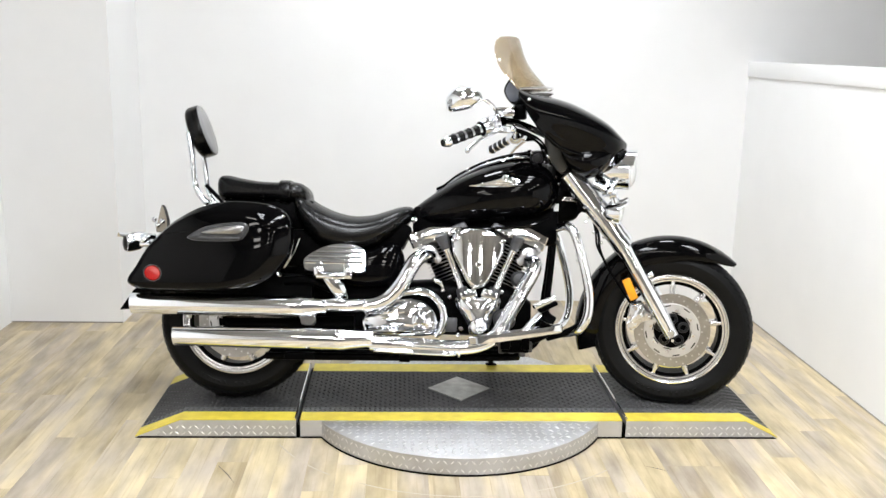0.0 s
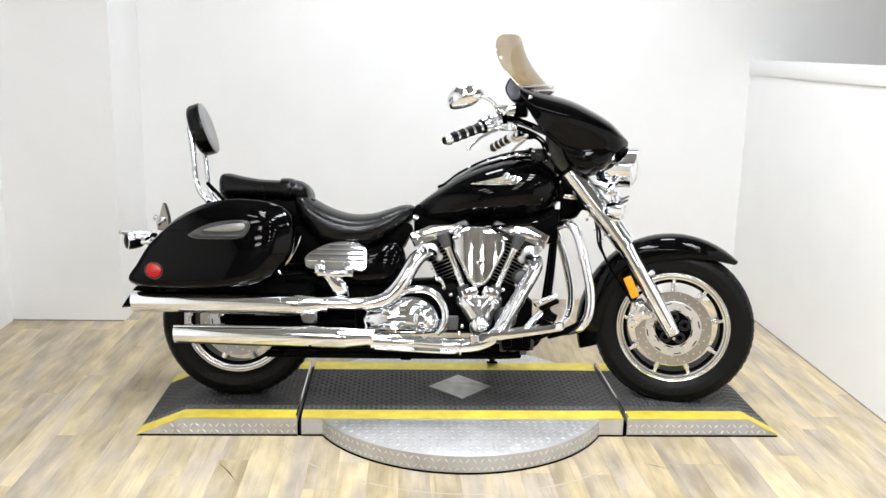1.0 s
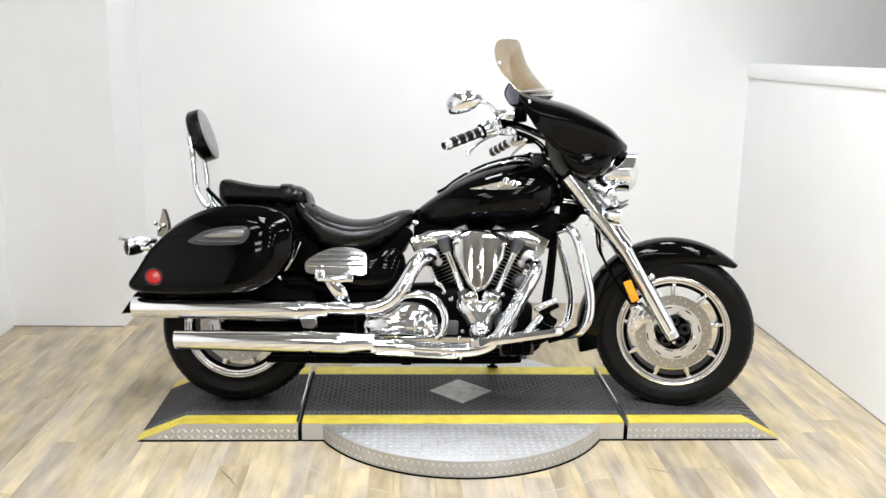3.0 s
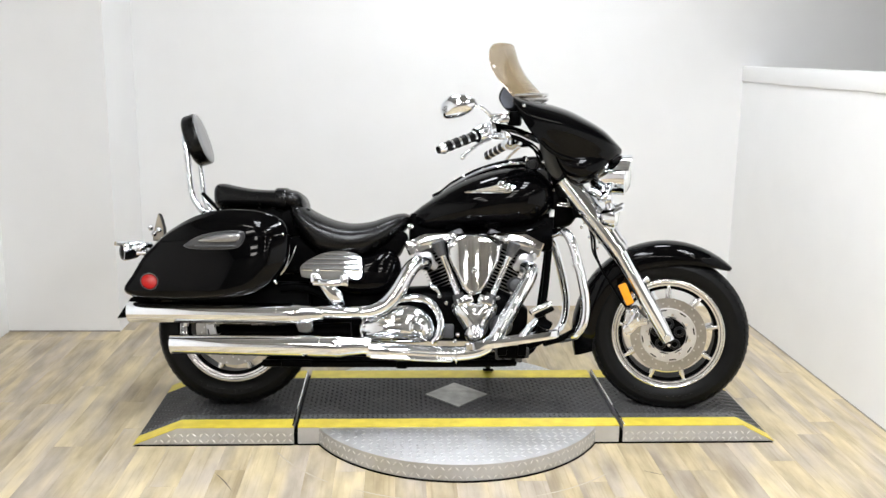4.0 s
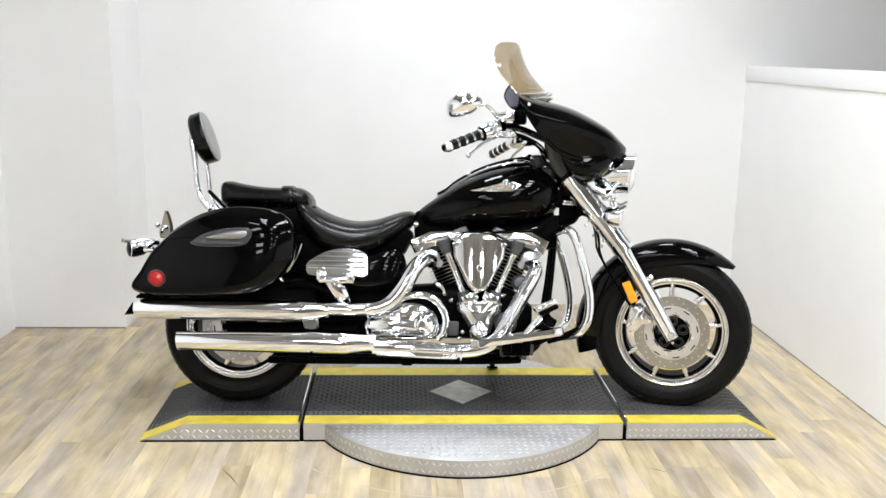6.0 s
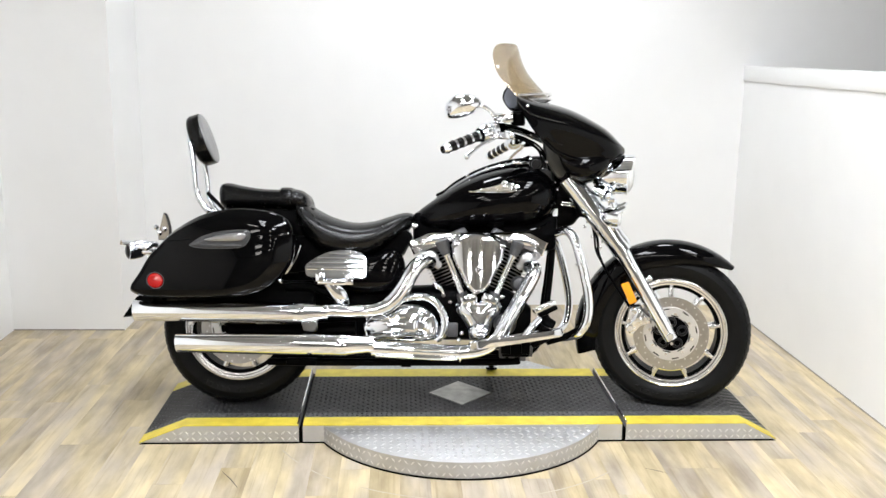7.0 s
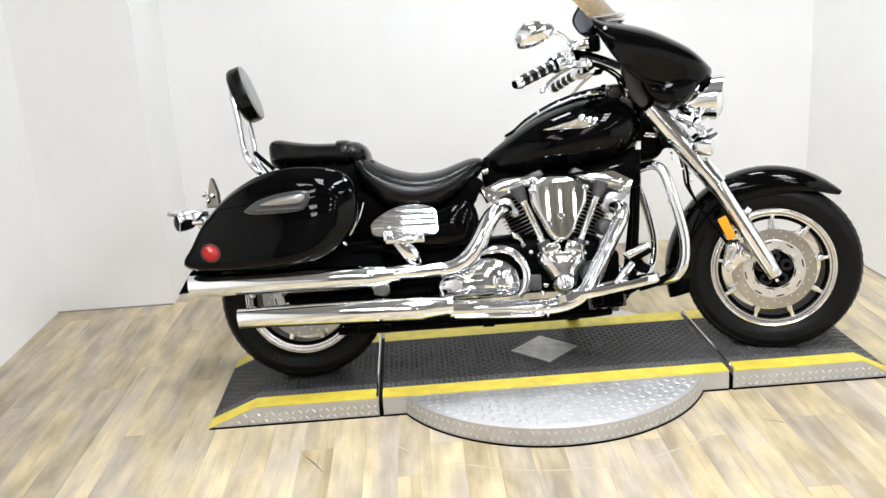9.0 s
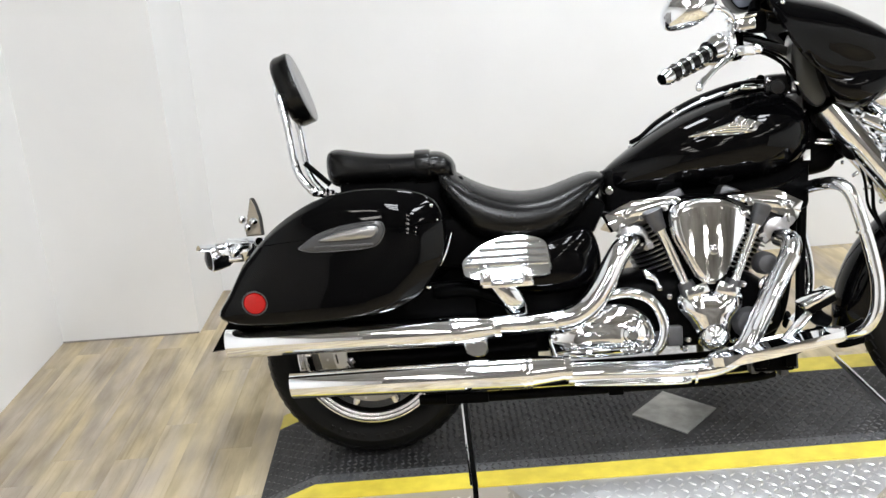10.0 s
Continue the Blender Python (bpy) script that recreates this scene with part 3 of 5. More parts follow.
add("fork_yoke", join(tube([(-0.395, -0.12, 0.84), (-0.40, 0, 0.85), (-0.395, 0.12, 0.84)], 0.03, 12), tube([(-0.33, -0.12, 0.765), (-0.335, 0, 0.77), (-0.33, 0.12, 0.765)], 0.032, 12)), SATIN, bike, "black fork yokes", at=STEER)

def arch(centre, radius, a0, a1, half, thick, cuts=28, n=14, flare=0.0, tip=0.0):
    """A fender: an arc of rounded section round a wheel; angles in degrees from +x."""
    rings = []
    for i in range(cuts + 1):
        f = i / cuts
        a = radians(a0 + (a1 - a0) * f)
        taper = min(1.0, 0.45 + 2.2 * min(f, 1 - f) / 0.5)
        w = half * min(1.0, taper)
        grow = radius + flare * max(0, f - 0.75) * 4
        outer = [(w * math.cos(t), math.sin(t)) for t in (math.pi * k / (n - 1) for k in range(n))]
        deep = 0.09 * (0.12 + 0.88 * min(1.0, f / tip) ** 0.7) if tip else 0.09
        ring = [(u, grow - deep + deep * min(1, abs(v) ** 0.5)) for u, v in outer]
        ring += [(u * 0.96, r - thick) for u, r in reversed(ring)]
        rings.append([Vector((centre[0] + r * math.cos(a), u, centre[1] + r * math.sin(a))) for u, r in ring])
    return skin(rings)


front_fender = add("front_fender", arch((-0.006, 0.292), 0.352, 46, 198, 0.084, 0.006, flare=0.012, tip=0.3), PAINT, bike, "gloss black front fender", at=STEER)
add("fender_stay", join(tube([(-0.125, -0.10, 0.475), (-0.10, -0.10, 0.49), (-0.075, -0.095, 0.505)], 0.010), ball((-0.078, -0.098, 0.503), 0.013)), CHROME, front_fender, "chrome fender stay", at=STEER)
add("rear_fender", arch((0.0, 0.30), 0.345, 25, 176, 0.098, 0.006), PAINT, bike, "gloss black rear fender behind the saddlebags")
add("fork_reflector", moved(box(-0.042, 0.042, -0.008, 0.0, -0.0155, 0.0155, 0.004), STEER @ Matrix.Translation((-0.153, -0.142, 0.452)) @ Matrix.Rotation(radians(66), 4, "Y")), AMBER, bike, "amber rectangular reflector")
block = [(-0.152, 0.388), (-0.112, 0.400), (-0.086, 0.365), (-0.066, 0.352), (-0.066, 0.330), (-0.105, 0.318), (-0.128, 0.290), (-0.150, 0.286), (-0.168, 0.310), (-0.158, 0.350)]
caliper = add("brake_caliper", pillow(block, [(0.95, -0.055), (1, -0.062), (1, -0.088), (0.9, -0.097), (0.6, -0.099)], smooth=False), POLISHED, bike, "chrome front brake caliper", 25, at=STEER)
add("caliper_bridge", moved(box(-0.045, 0.045, -0.015, 0.015, -0.012, 0.012, 0.005), STEER @ Matrix.Translation((-0.128, -0.10, 0.342)) @ Matrix.Rotation(radians(-62), 4, "Y")), CHROME, caliper, "chrome caliper bridge")
for x, z, r in ((-0.145, 0.312, 0.019), (-0.118, 0.345, 0.016), (-0.132, 0.378, 0.012)):
    add("piston_cap", lathe([(0.0001, 0.020), (r * 0.55, 0.020), (r * 0.62, 0.014), (r * 0.95, 0.012), (r, 0.006), (r, -0.01)], axis_y(x, -0.100, z), 20), CHROME, caliper, "round chrome caliper cap", at=STEER)
for x, z in ((-0.090, 0.350), (-0.078, 0.336), (-0.155, 0.338), (-0.138, 0.294)):
    add("caliper_bolt", lathe([(0.0001, 0.010), (0.006, 0.010), (0.007, 0.006), (0.007, -0.005)], axis_y(x, -0.098, z), 10), CHROME, caliper, at=STEER)
add("brake_hose", tube([(-0.150, -0.10, 0.392), (-0.185, -0.09, 0.44), (-0.218, -0.08, 0.489), (-0.242, -0.08, 0.526), (-0.271, -0.08, 0.591), (-0.277, -0.08, 0.648), (-0.30, -0.07, 0.74)], 0.005, 8), SATIN, bike, "black brake hose along the fork", at=STEER)
add("brake_hose", tube([(-0.225, -0.06, 0.489), (-0.25, -0.06, 0.54), (-0.282, -0.06, 0.60), (-0.29, -0.06, 0.66), (-0.31, -0.06, 0.74)], 0.004, 8), SATIN, bike, "black brake hose along the fork", at=STEER)

# fairing: shell sections from the nose back
def fairing_shell():
    rows = [(-0.182, 0.994, 0.976, 0.03, 0.0), (-0.205, 1.020, 0.963, 0.105, 0.10), (-0.256, 1.070, 0.950, 0.180, 0.27), (-0.355, 1.128, 0.953, 0.25, 0.30), (-0.425, 1.156, 0.982, 0.283, 0.22), (-0.495, 1.174, 1.058, 0.302, 0.08), (-0.562, 1.192, 1.168, 0.305, 0.0)]
    out = smooth_path(rows, 4)
    rings = []
    for x, top, low, half, tuck in out:
        ring = []
        for k in range(41):
            t = math.pi * k / 40
            s = max(0.0, math.sin(t))
            z = low + (top - low) * s ** 0.62
            y = half * math.copysign(abs(math.cos(t)) ** 0.58, math.cos(t)) * (1 - tuck * max(0.0, 1 - s / 0.7) ** 1.3)
            ring.append(Vector((x, y, z)))
        inner = [Vector((v.x - 0.004, v.y * 0.975, v.z - 0.006)) for v in reversed(ring)]
        rings.append(ring + inner)
    return skin(rings)


fairing = add("fairing", fairing_shell(), PAINT, bike, "gloss black fork-mounted fairing", 50, at=STEER)
add("fairing_lip", tube([(-0.462, -0.288, 1.022), (-0.425, -0.226, 0.984), (-0.355, -0.179, 0.955), (-0.300, -0.153, 0.950), (-0.256, -0.134, 0.952), (-0.215, -0.100, 0.962)], [0.003, 0.005, 0.006, 0.006, 0.005, 0.003], 10), PAINT, fairing, "raised lip along the fairing", at=STEER)
belly = [(-0.212, 0.975, 0.958, 0.05), (-0.240, 0.985, 0.908, 0.125), (-0.285, 0.992, 0.870, 0.165), (-0.335, 0.998, 0.858, 0.182), (-0.385, 1.000, 0.880, 0.185), (-0.415, 1.010, 0.930, 0.18), (-0.430, 1.015, 0.985, 0.15)]
add("fairing_belly", loft(belly, 32, 4, 2.5), PAINT, fairing, "gloss black lower fairing", at=STEER)
inner_panel = [(-0.475, 1.07), (-0.488, 1.02), (-0.482, 0.965), (-0.455, 0.912), (-0.42, 0.877), (-0.395, 0.90), (-0.40, 0.98), (-0.43, 1.04)]
add("inner_panel", pillow(inner_panel, [(0.8, 0.03), (1, 0.0), (1, -0.10), (0.92, -0.12), (0.6, -0.13), (0.2, -0.131)]), INNER, fairing, "dark grey inner fairing panel", at=STEER)
add("ignition_block", join(box(-0.545, -0.475, -0.075, 0.02, 0.905, 0.965, 0.012), lathe([(0.0001, 0.022), (0.016, 0.020), (0.019, 0.012), (0.020, -0.01)], axis_y(-0.515, -0.078, 0.935), 18), box(-0.50, -0.45, -0.10, 0.05, 0.86, 0.92, 0.012)), HUB, fairing, "black ignition block", at=STEER)
for x, y, z in ((-0.535, -0.085, 0.955), (-0.495, -0.085, 0.905), (-0.480, -0.105, 0.885), (-0.47, -0.12, 0.945)):
    add("clamp_bolt", ball((x, y, z), 0.0085), CHROME, fairing, at=STEER)
add("fairing_bolt", ball((-0.525, -0.297, 1.150), 0.007), CHROME, fairing, at=STEER)
add("gauge_pod", join(pillow([(-0.645, 1.187), (-0.630, 1.228), (-0.603, 1.243), (-0.565, 1.222), (-0.535, 1.18), (-0.575, 1.140), (-0.615, 1.141)], [(0.8, 0.14), (1, 0.12), (1, -0.10), (0.9, -0.125), (0.5, -0.135)])), SATIN, fairing, "black gauge pod", at=STEER)
GLASS = material("gauge_glass", (0.20, 0.22, 0.27), 0.08, vary=0.3, grain=40, coat=0.4)
add("gauge_face", pillow([(-0.634, 1.188), (-0.620, 1.221), (-0.600, 1.228), (-0.574, 1.198), (-0.580, 1.158), (-0.614, 1.150)], [(1, -0.128), (1, -0.137), (0.92, -0.140), (0.4, -0.141)]), GLASS, fairing, "blue-grey gauge glass", at=STEER)

def windshield():
    prof = [(-0.475, 1.19, 0.225), (-0.515, 1.235, 0.225), (-0.552, 1.28, 0.22), (-0.577, 1.325, 0.21), (-0.590, 1.362, 0.195), (-0.597, 1.385, 0.17), (-0.60, 1.394, 0.13)]
    rings = []
    for x, z, half in smooth_path(prof, 4):
        outer = []
        for k in range(21):
            u = -1 + 2 * k / 20
            outer.append(Vector((x - 0.085 * (half * u / 0.21) ** 2, half * u, z - 0.012 * u * u + 0.02 * (1 - u) / 2 - 0.012)))
        rings.append(outer + [v + Vector((-0.003, 0, 0.002)) for v in reversed(outer)])
    return skin(rings)


shield = add("windshield", windshield(), TINT, fairing, "smoke-tinted curved windshield", 60, at=STEER)
add("shield_bolt", ball((-0.648, -0.207, 1.298), 0.007), LENS, fairing, "small white shield bolt", at=STEER)
add("windshield_trim", join(*[tube([(-0.470 - 0.095 * u * u, 0.235 * u, 1.186 + dz - 0.012 * u * u) for u in (-1, -0.5, 0, 0.5, 1)], 0.0045, 8) for dz in (0.0, 0.018)]), POLISHED, fairing, "bright windshield trim", at=STEER)

# lamps at the front
LAMP_AT = STEER @ Matrix.Translation((-0.200, 0, 0.890)) @ Matrix.Rotation(radians(90), 4, "Y")
headlight = add("headlight", moved(lathe([(0.0001, -0.105), (0.034, -0.100), (0.060, -0.078), (0.071, -0.03), (0.073, 0.012), (0.075, 0.03), (0.070, 0.034), (0.066, 0.026)], Matrix.Identity(4), 40), LAMP_AT), CHROME, bike, "chrome headlight bucket")
add("lens", moved(lathe([(0.067, 0.022), (0.06, 0.042), (0.04, 0.053), (0.0001, 0.058)], Matrix.Identity(4), 40), LAMP_AT), LENS, headlight, "clear headlight glass")
visor = [[Vector((x + 0.02 * math.cos(a), r * math.sin(a), 0.890 + r * math.cos(a))) for a in (radians(-72 + 9.6 * k) for k in range(16))] for x, r in ((-0.25, 0.076), (-0.20, 0.079), (-0.160, 0.081))]
visor = [r + [v + Vector((0, -0.003 * math.copysign(1, v.y), -0.003)) for v in reversed(r)] for r in visor]
add("visor", skin(visor), CHROME, headlight, "chrome headlight visor", at=STEER)
for y in (-0.125, 0.125):
    spot = STEER @ Matrix.Translation((-0.212, y, 0.735)) @ Matrix.Rotation(radians(90), 4, "Y")
    lamp_ob = add("spot_lamp", moved(lathe([(0.0001, -0.055), (0.018, -0.05), (0.034, -0.028), (0.040, 0.0), (0.042, 0.012), (0.036, 0.014)], Matrix.Identity(4), 28), spot), CHROME, bike, "small chrome turn signal lamp")
    add("lens", moved(lathe([(0.037, 0.01), (0.026, 0.022), (0.0001, 0.026)], Matrix.Identity(4), 24), spot), LENS, lamp_ob)
    add("visor", tube([(-0.205, y - 0.036, 0.757), (-0.172, y, 0.774), (-0.205, y + 0.036, 0.757)], 0.008, 8, flat=0.35), CHROME, lamp_ob, at=STEER)
add("lamp_bar", join(tube([(-0.225, -0.13, 0.79), (-0.23, -0.06, 0.81), (-0.235, 0, 0.815), (-0.23, 0.06, 0.81), (-0.225, 0.13, 0.79)], 0.013, 10), *[rod((-0.225, y, 0.79), (-0.215, y, 0.755), 0.013) for y in (-0.125, 0.125)],
                     *[rod((-0.30, y, 0.84), (-0.225, y, 0.80), 0.016) for y in (-0.06, 0.06)], *[ball((-0.235, y, 0.815), 0.022) for y in (-0.1, 0.1)], box(-0.27, -0.22, -0.05, 0.05, 0.79, 0.845, 0.01)), CHROME, bike, "chrome lamp bar under the headlight", at=STEER)

# handlebar
bar_pts = [(-0.695, -0.29, 1.047), (-0.63, -0.22, 1.075), (-0.57, -0.13, 1.062), (-0.49, -0.05, 1.025), (-0.47, 0, 1.01), (-0.49, 0.05, 1.02), (-0.57, 0.13, 1.045), (-0.63, 0.22, 1.045), (-0.67, 0.29, 1.015)]
bar = add("handlebar", tube(bar_pts, 0.0135, 12, 5), CHROME, bike, "swept chrome handlebar", at=STEER)
for end, start in (((-0.803, -0.42, 0.997), (-0.70, -0.30, 1.044)), ((-0.775, 0.42, 0.96), (-0.668, 0.30, 1.012))):
    a, b = Vector(end), Vector(start)
    add("grip", tube([a, b], 0.0185, 14, smooth=False), LEATHER, bar, "black rubber grip", at=STEER)
    for f in (0.24, 0.46, 0.68, 0.9):
        add("grip_ring", tube([a.lerp(b, f), a.lerp(b, f + 0.06)], 0.0205, 14, smooth=False), CHROME, bar, "chrome grip band", at=STEER)
    add("bar_end", tube([a.lerp(b, -0.08), a.lerp(b, 0.03), a.lerp(b, 0.08)], [0.014, 0.021, 0.021], 14, smooth=False), CHROME, bar, "chrome bar end", at=STEER)
    side = math.copysign(1, a.y)
    add("lever", tube([a.lerp(b, 0.02) + Vector((0.075, 0, -0.028)), a.lerp(b, 0.4) + Vector((0.072, 0, -0.012)), b + Vector((0.06, 0, -0.004)), b + Vector((0.05, side * -0.04, 0.01))], [0.0075, 0.0065, 0.008, 0.01], 10, flat=0.7), CHROME, bar, "chrome hand lever", at=STEER)
    add("lever_ball", ball(a.lerp(b, 0.02) + Vector((0.075, 0, -0.03)), 0.0095), CHROME, bar, at=STEER)
    add("switch_housing", tube([b + (b - a) * 0.02, b + (b - a) * 0.22, b + (b - a) * 0.42], [0.028, 0.036, 0.026], 14, 3), CHROME, bar, "chrome switch housing", at=STEER)
for side, x, z in ((-1, -0.648, 1.062), (1, -0.632, 1.03)):
    add("switch_block", moved(join(box(-0.03, 0.03, -0.025, 0.025, -0.022, 0.03, 0.008), box(-0.012, 0.02, -0.034, -0.02, -0.01, 0.012, 0.003), lathe([(0.0001, 0.040), (0.009, 0.038), (0.010, 0.0)], Matrix.Translation((0.012, 0, 0)), 12)), STEER @ Matrix.Translation((x, side * 0.262, z)) @ Matrix.Rotation(radians(side * 38), 4, "Z")), CHROME, bar, "chrome switch block")
    add("lever_perch", moved(join(box(-0.02, 0.035, -0.018, 0.018, -0.014, 0.012, 0.005), ball((0.035, 0, 0), 0.014)), STEER @ Matrix.Translation((x + 0.035, side * 0.28, z - 0.018)) @ Matrix.Rotation(radians(side * 30), 4, "Z")), CHROME, bar, "chrome lever perch")
add("master_cylinder", moved(join(box(-0.035, 0.035, -0.03, 0.03, 0.0, 0.028, 0.006), box(-0.038, 0.038, -0.033, 0.033, 0.028, 0.036, 0.003)), STEER @ Matrix.Translation((-0.615, -0.235, 1.09)) @ Matrix.Rotation(radians(-6), 4, "Y")), CHROME, bar, "chrome brake fluid reservoir")
add("bar_bracket", join(box(-0.60, -0.55, -0.20, -0.14, 1.08, 1.135, 0.01), tube([(-0.58, -0.17, 1.13), (-0.57, -0.12, 1.16), (-0.56, -0.08, 1.18)], 0.015)), SATIN, bar, at=STEER)
mirror = add("mirror", pillow([(-0.808, 1.152), (-0.779, 1.184), (-0.75, 1.19), (-0.713, 1.187), (-0.681, 1.162), (-0.696, 1.131), (-0.733, 1.11), (-0.791, 1.102), (-0.808, 1.122)], [(0.15, -0.372), (0.7, -0.374), (0.95, -0.382), (1.0, -0.392), (0.95, -0.404), (0.84, -0.415), (0.66, -0.424), (0.4, -0.431), (0.1, -0.434)]), CHROME, bike, "chrome teardrop rear-view mirror", at=STEER)
add("stem", tube([(-0.705, -0.392, 1.150), (-0.665, -0.38, 1.142), (-0.64, -0.34, 1.11), (-0.645, -0.27, 1.07)], 0.007, 10), CHROME, mirror, at=STEER)
add("clutch_cable", join(tube([(-0.62, -0.22, 1.055), (-0.55, -0.18, 1.035), (-0.49, -0.14, 0.995), (-0.465, -0.10, 0.93)], 0.004, 8), tube([(-0.60, -0.2, 1.045), (-0.53, -0.165, 1.015), (-0.475, -0.12, 0.96), (-0.46, -0.09, 0.90)], 0.005, 8), tube([(-0.57, -0.16, 1.04), (-0.51, -0.14, 1.0), (-0.485, -0.10, 0.94)], 0.0035, 8)), SATIN, bike, "black control cables", at=STEER)

# parts from here on are warped to fit the camera's view
VIEW_FIT = fit_to_view

# frame
frame_ob = add("frame_tube", join(tube([(1.205, 0.0, 0.80), (1.19, -0.02, 0.66), (1.175, -0.045, 0.45), (1.15, -0.08, 0.28), (1.05, -0.10, 0.20), (0.6, -0.10, 0.185), (0.14, -0.10, 0.178)], 0.0125, 12)), SATIN, bike, "black frame down tube and lower rail")
add("frame_tube", mirrored(tube([(1.205, 0.0, 0.80), (1.19, -0.02, 0.66), (1.175, -0.045, 0.45), (1.15, -0.08, 0.28), (1.05, -0.10, 0.20), (0.6, -0.10, 0.185), (0.14, -0.10, 0.178)], 0.0125, 12)), SATIN, bike)
add("steering_head", join(tube([(1.15, 0, 0.74), (1.22, 0, 0.80), (1.25, 0, 0.86)], [0.06, 0.07, 0.05], 16), tube([(1.285, 0, 0.73), (1.20, 0, 0.92)], 0.045, 18, smooth=False), loft([(1.15, 0.86, 0.70, 0.055), (1.20, 0.88, 0.69, 0.06), (1.26, 0.83, 0.70, 0.05), (1.285, 0.79, 0.73, 0.03)])), SATIN, bike, "black steering head and gusset")
add("neck_tag", box(1.178, 1.196, -0.064, -0.061, 0.745, 0.775, 0.001), LENS, bike, "small pale tag on the frame neck")
add("neck_wire", join(tube([(1.19, -0.06, 0.80), (1.25, -0.07, 0.795), (1.29, -0.05, 0.81)], 0.004, 6), tube([(1.19, -0.06, 0.792), (1.25, -0.07, 0.785), (1.29, -0.05, 0.80)], 0.004, 6)), POLISHED, bike, "thin bright cables at the neck")
add("lower_rail", tube([(0.13, -0.180, 0.200), (0.30, -0.190, 0.202), (0.60, -0.192, 0.206), (0.95, -0.188, 0.212), (1.06, -0.15, 0.214)], 0.0145, 12), SATIN, bike, "black lower rail under the exhaust")
for rail_x0, rail_x1 in ((0.20, 0.31), (0.62, 0.66)):
    add("rail_clamp", box(rail_x0, rail_x1, -0.208, -0.17, 0.190, 0.218, 0.004), SATIN, bike, "black rail clamp")
add("swing_arm", join(tube([(0.45, -0.12, 0.31), (0.2, -0.125, 0.30), (-0.02, -0.125, 0.296)], [0.035, 0.03, 0.032], 14)), SATIN, bike, "black swing arm")
# added black boxes fill see-through gaps so they stay dark
for name, dims in (("cover_gap_filler", (0.10, 0.55, -0.085, 0.085, 0.42, 0.66, 0.02)), ("gearbox_gap_filler", (0.25, 0.66, -0.10, 0.10, 0.25, 0.45, 0.02)), ("seat_gap_filler", (0.18, 0.42, -0.115, 0.115, 0.50, 0.64, 0.02))):
    add(name, box(*dims), SATIN, bike, "black filler box keeping the gaps behind the covers dark")
direct("strut_cover", tube([(0.240, -0.160, 0.596), (0.222, -0.163, 0.545), (0.195, -0.166, 0.500), (0.166, -0.168, 0.468), (0.176, -0.168, 0.456)], [0.003, 0.0045, 0.0045, 0.005, 0.006], 8), CHROME, bike, "thin chrome bag stay")

# tank
tank = add("fuel_tank", loft([(0.662, 0.729, 0.682, 0.030), (0.700, 0.762, 0.670, 0.075), (0.755, 0.802, 0.664, 0.110), (0.830, 0.851, 0.663, 0.140), (0.913, 0.889, 0.667, 0.158), (1.000, 0.915, 0.677, 0.165), (1.080, 0.923, 0.687, 0.163), (1.140, 0.908, 0.705, 0.145), (1.180, 0.870, 0.735, 0.105), (1.195, 0.829, 0.760, 0.050)], 40, 5, 2.25), PAINT, bike, "gloss black teardrop fuel tank", 60)
# added chrome balls stand in for lamp reflections along the lower tank edge
for k in range(7):
    f = k / 6
    add("edge_glint", ball((0.82 + 0.20 * f, -0.142 - 0.016 * math.sin(math.pi * f), 0.668 + 0.010 * f), 0.0045, 8), CHROME, tank, "tiny chrome ball standing in for a lamp glint on the tank edge")
add("tank_seam", tube([(0.70, -0.085, 0.680), (0.83, -0.130, 0.678), (1.0, -0.15, 0.690), (1.10, -0.145, 0.705), (1.16, -0.115, 0.735)], 0.0045, 8), PAINT, tank)
console = [(0.745, 0.812, 0.803, 0.006), (0.775, 0.828, 0.806, 0.012), (0.820, 0.864, 0.842, 0.022), (0.900, 0.908, 0.876, 0.036), (0.980, 0.936, 0.896, 0.050), (1.050, 0.950, 0.906, 0.055), (1.110, 0.945, 0.900, 0.045), (1.140, 0.922, 0.886, 0.020)]
add("console", loft(console, 24, 4, 3), SATIN, tank, "black dash console on the tank")
for y in (-1, 1):
    add("console_trim", tube([(x, y * (h + 0.006), t - 0.012) for x, t, b, h in console[:5]], 0.0055, 8), FIN, tank, "grey console trim strip")
    add("console_trim", tube([(x, y * (h + 0.006), t - 0.012) for x, t, b, h in console[4:]], 0.0065, 8), CHROME, tank, "chrome console trim strip")
for x, y, z in ((0.86, -0.030, 0.886), (0.93, -0.044, 0.914), (1.0, -0.055, 0.934)):
    add("console_stud", lathe([(0.0001, 0.007), (0.005, 0.006), (0.007, 0.002), (0.007, -0.01)], axis_y(x, y, z), 12), CHROME, tank, "chrome console stud")
add("fuel_cap", join(lathe([(0.0001, 0.014), (0.02, 0.014), (0.025, 0.008), (0.025, -0.01)], Matrix.Translation((1.07, 0.0, 0.945)), 24), box(1.02, 1.06, -0.075, -0.045, 0.925, 0.94, 0.006)), CHROME, tank, "chrome filler cap")
add("knob", join(ball((1.085, -0.02, 0.958), 0.012), ball((1.12, -0.05, 0.935), 0.014), box(1.10, 1.15, -0.07, -0.03, 0.905, 0.925, 0.006)), SATIN, tank)

for x, y, z, size in ((1.135, -0.085, 0.925, 0.008), (1.160, -0.078, 0.902, 0.009), (1.180, -0.065, 0.872, 0.008), (1.192, -0.058, 0.845, 0.007), (1.150, -0.090, 0.880, 0.006)):
    add("neck_bolt", ball((x, y, z), size), CHROME, bike, "small chrome bolt at the steering neck")
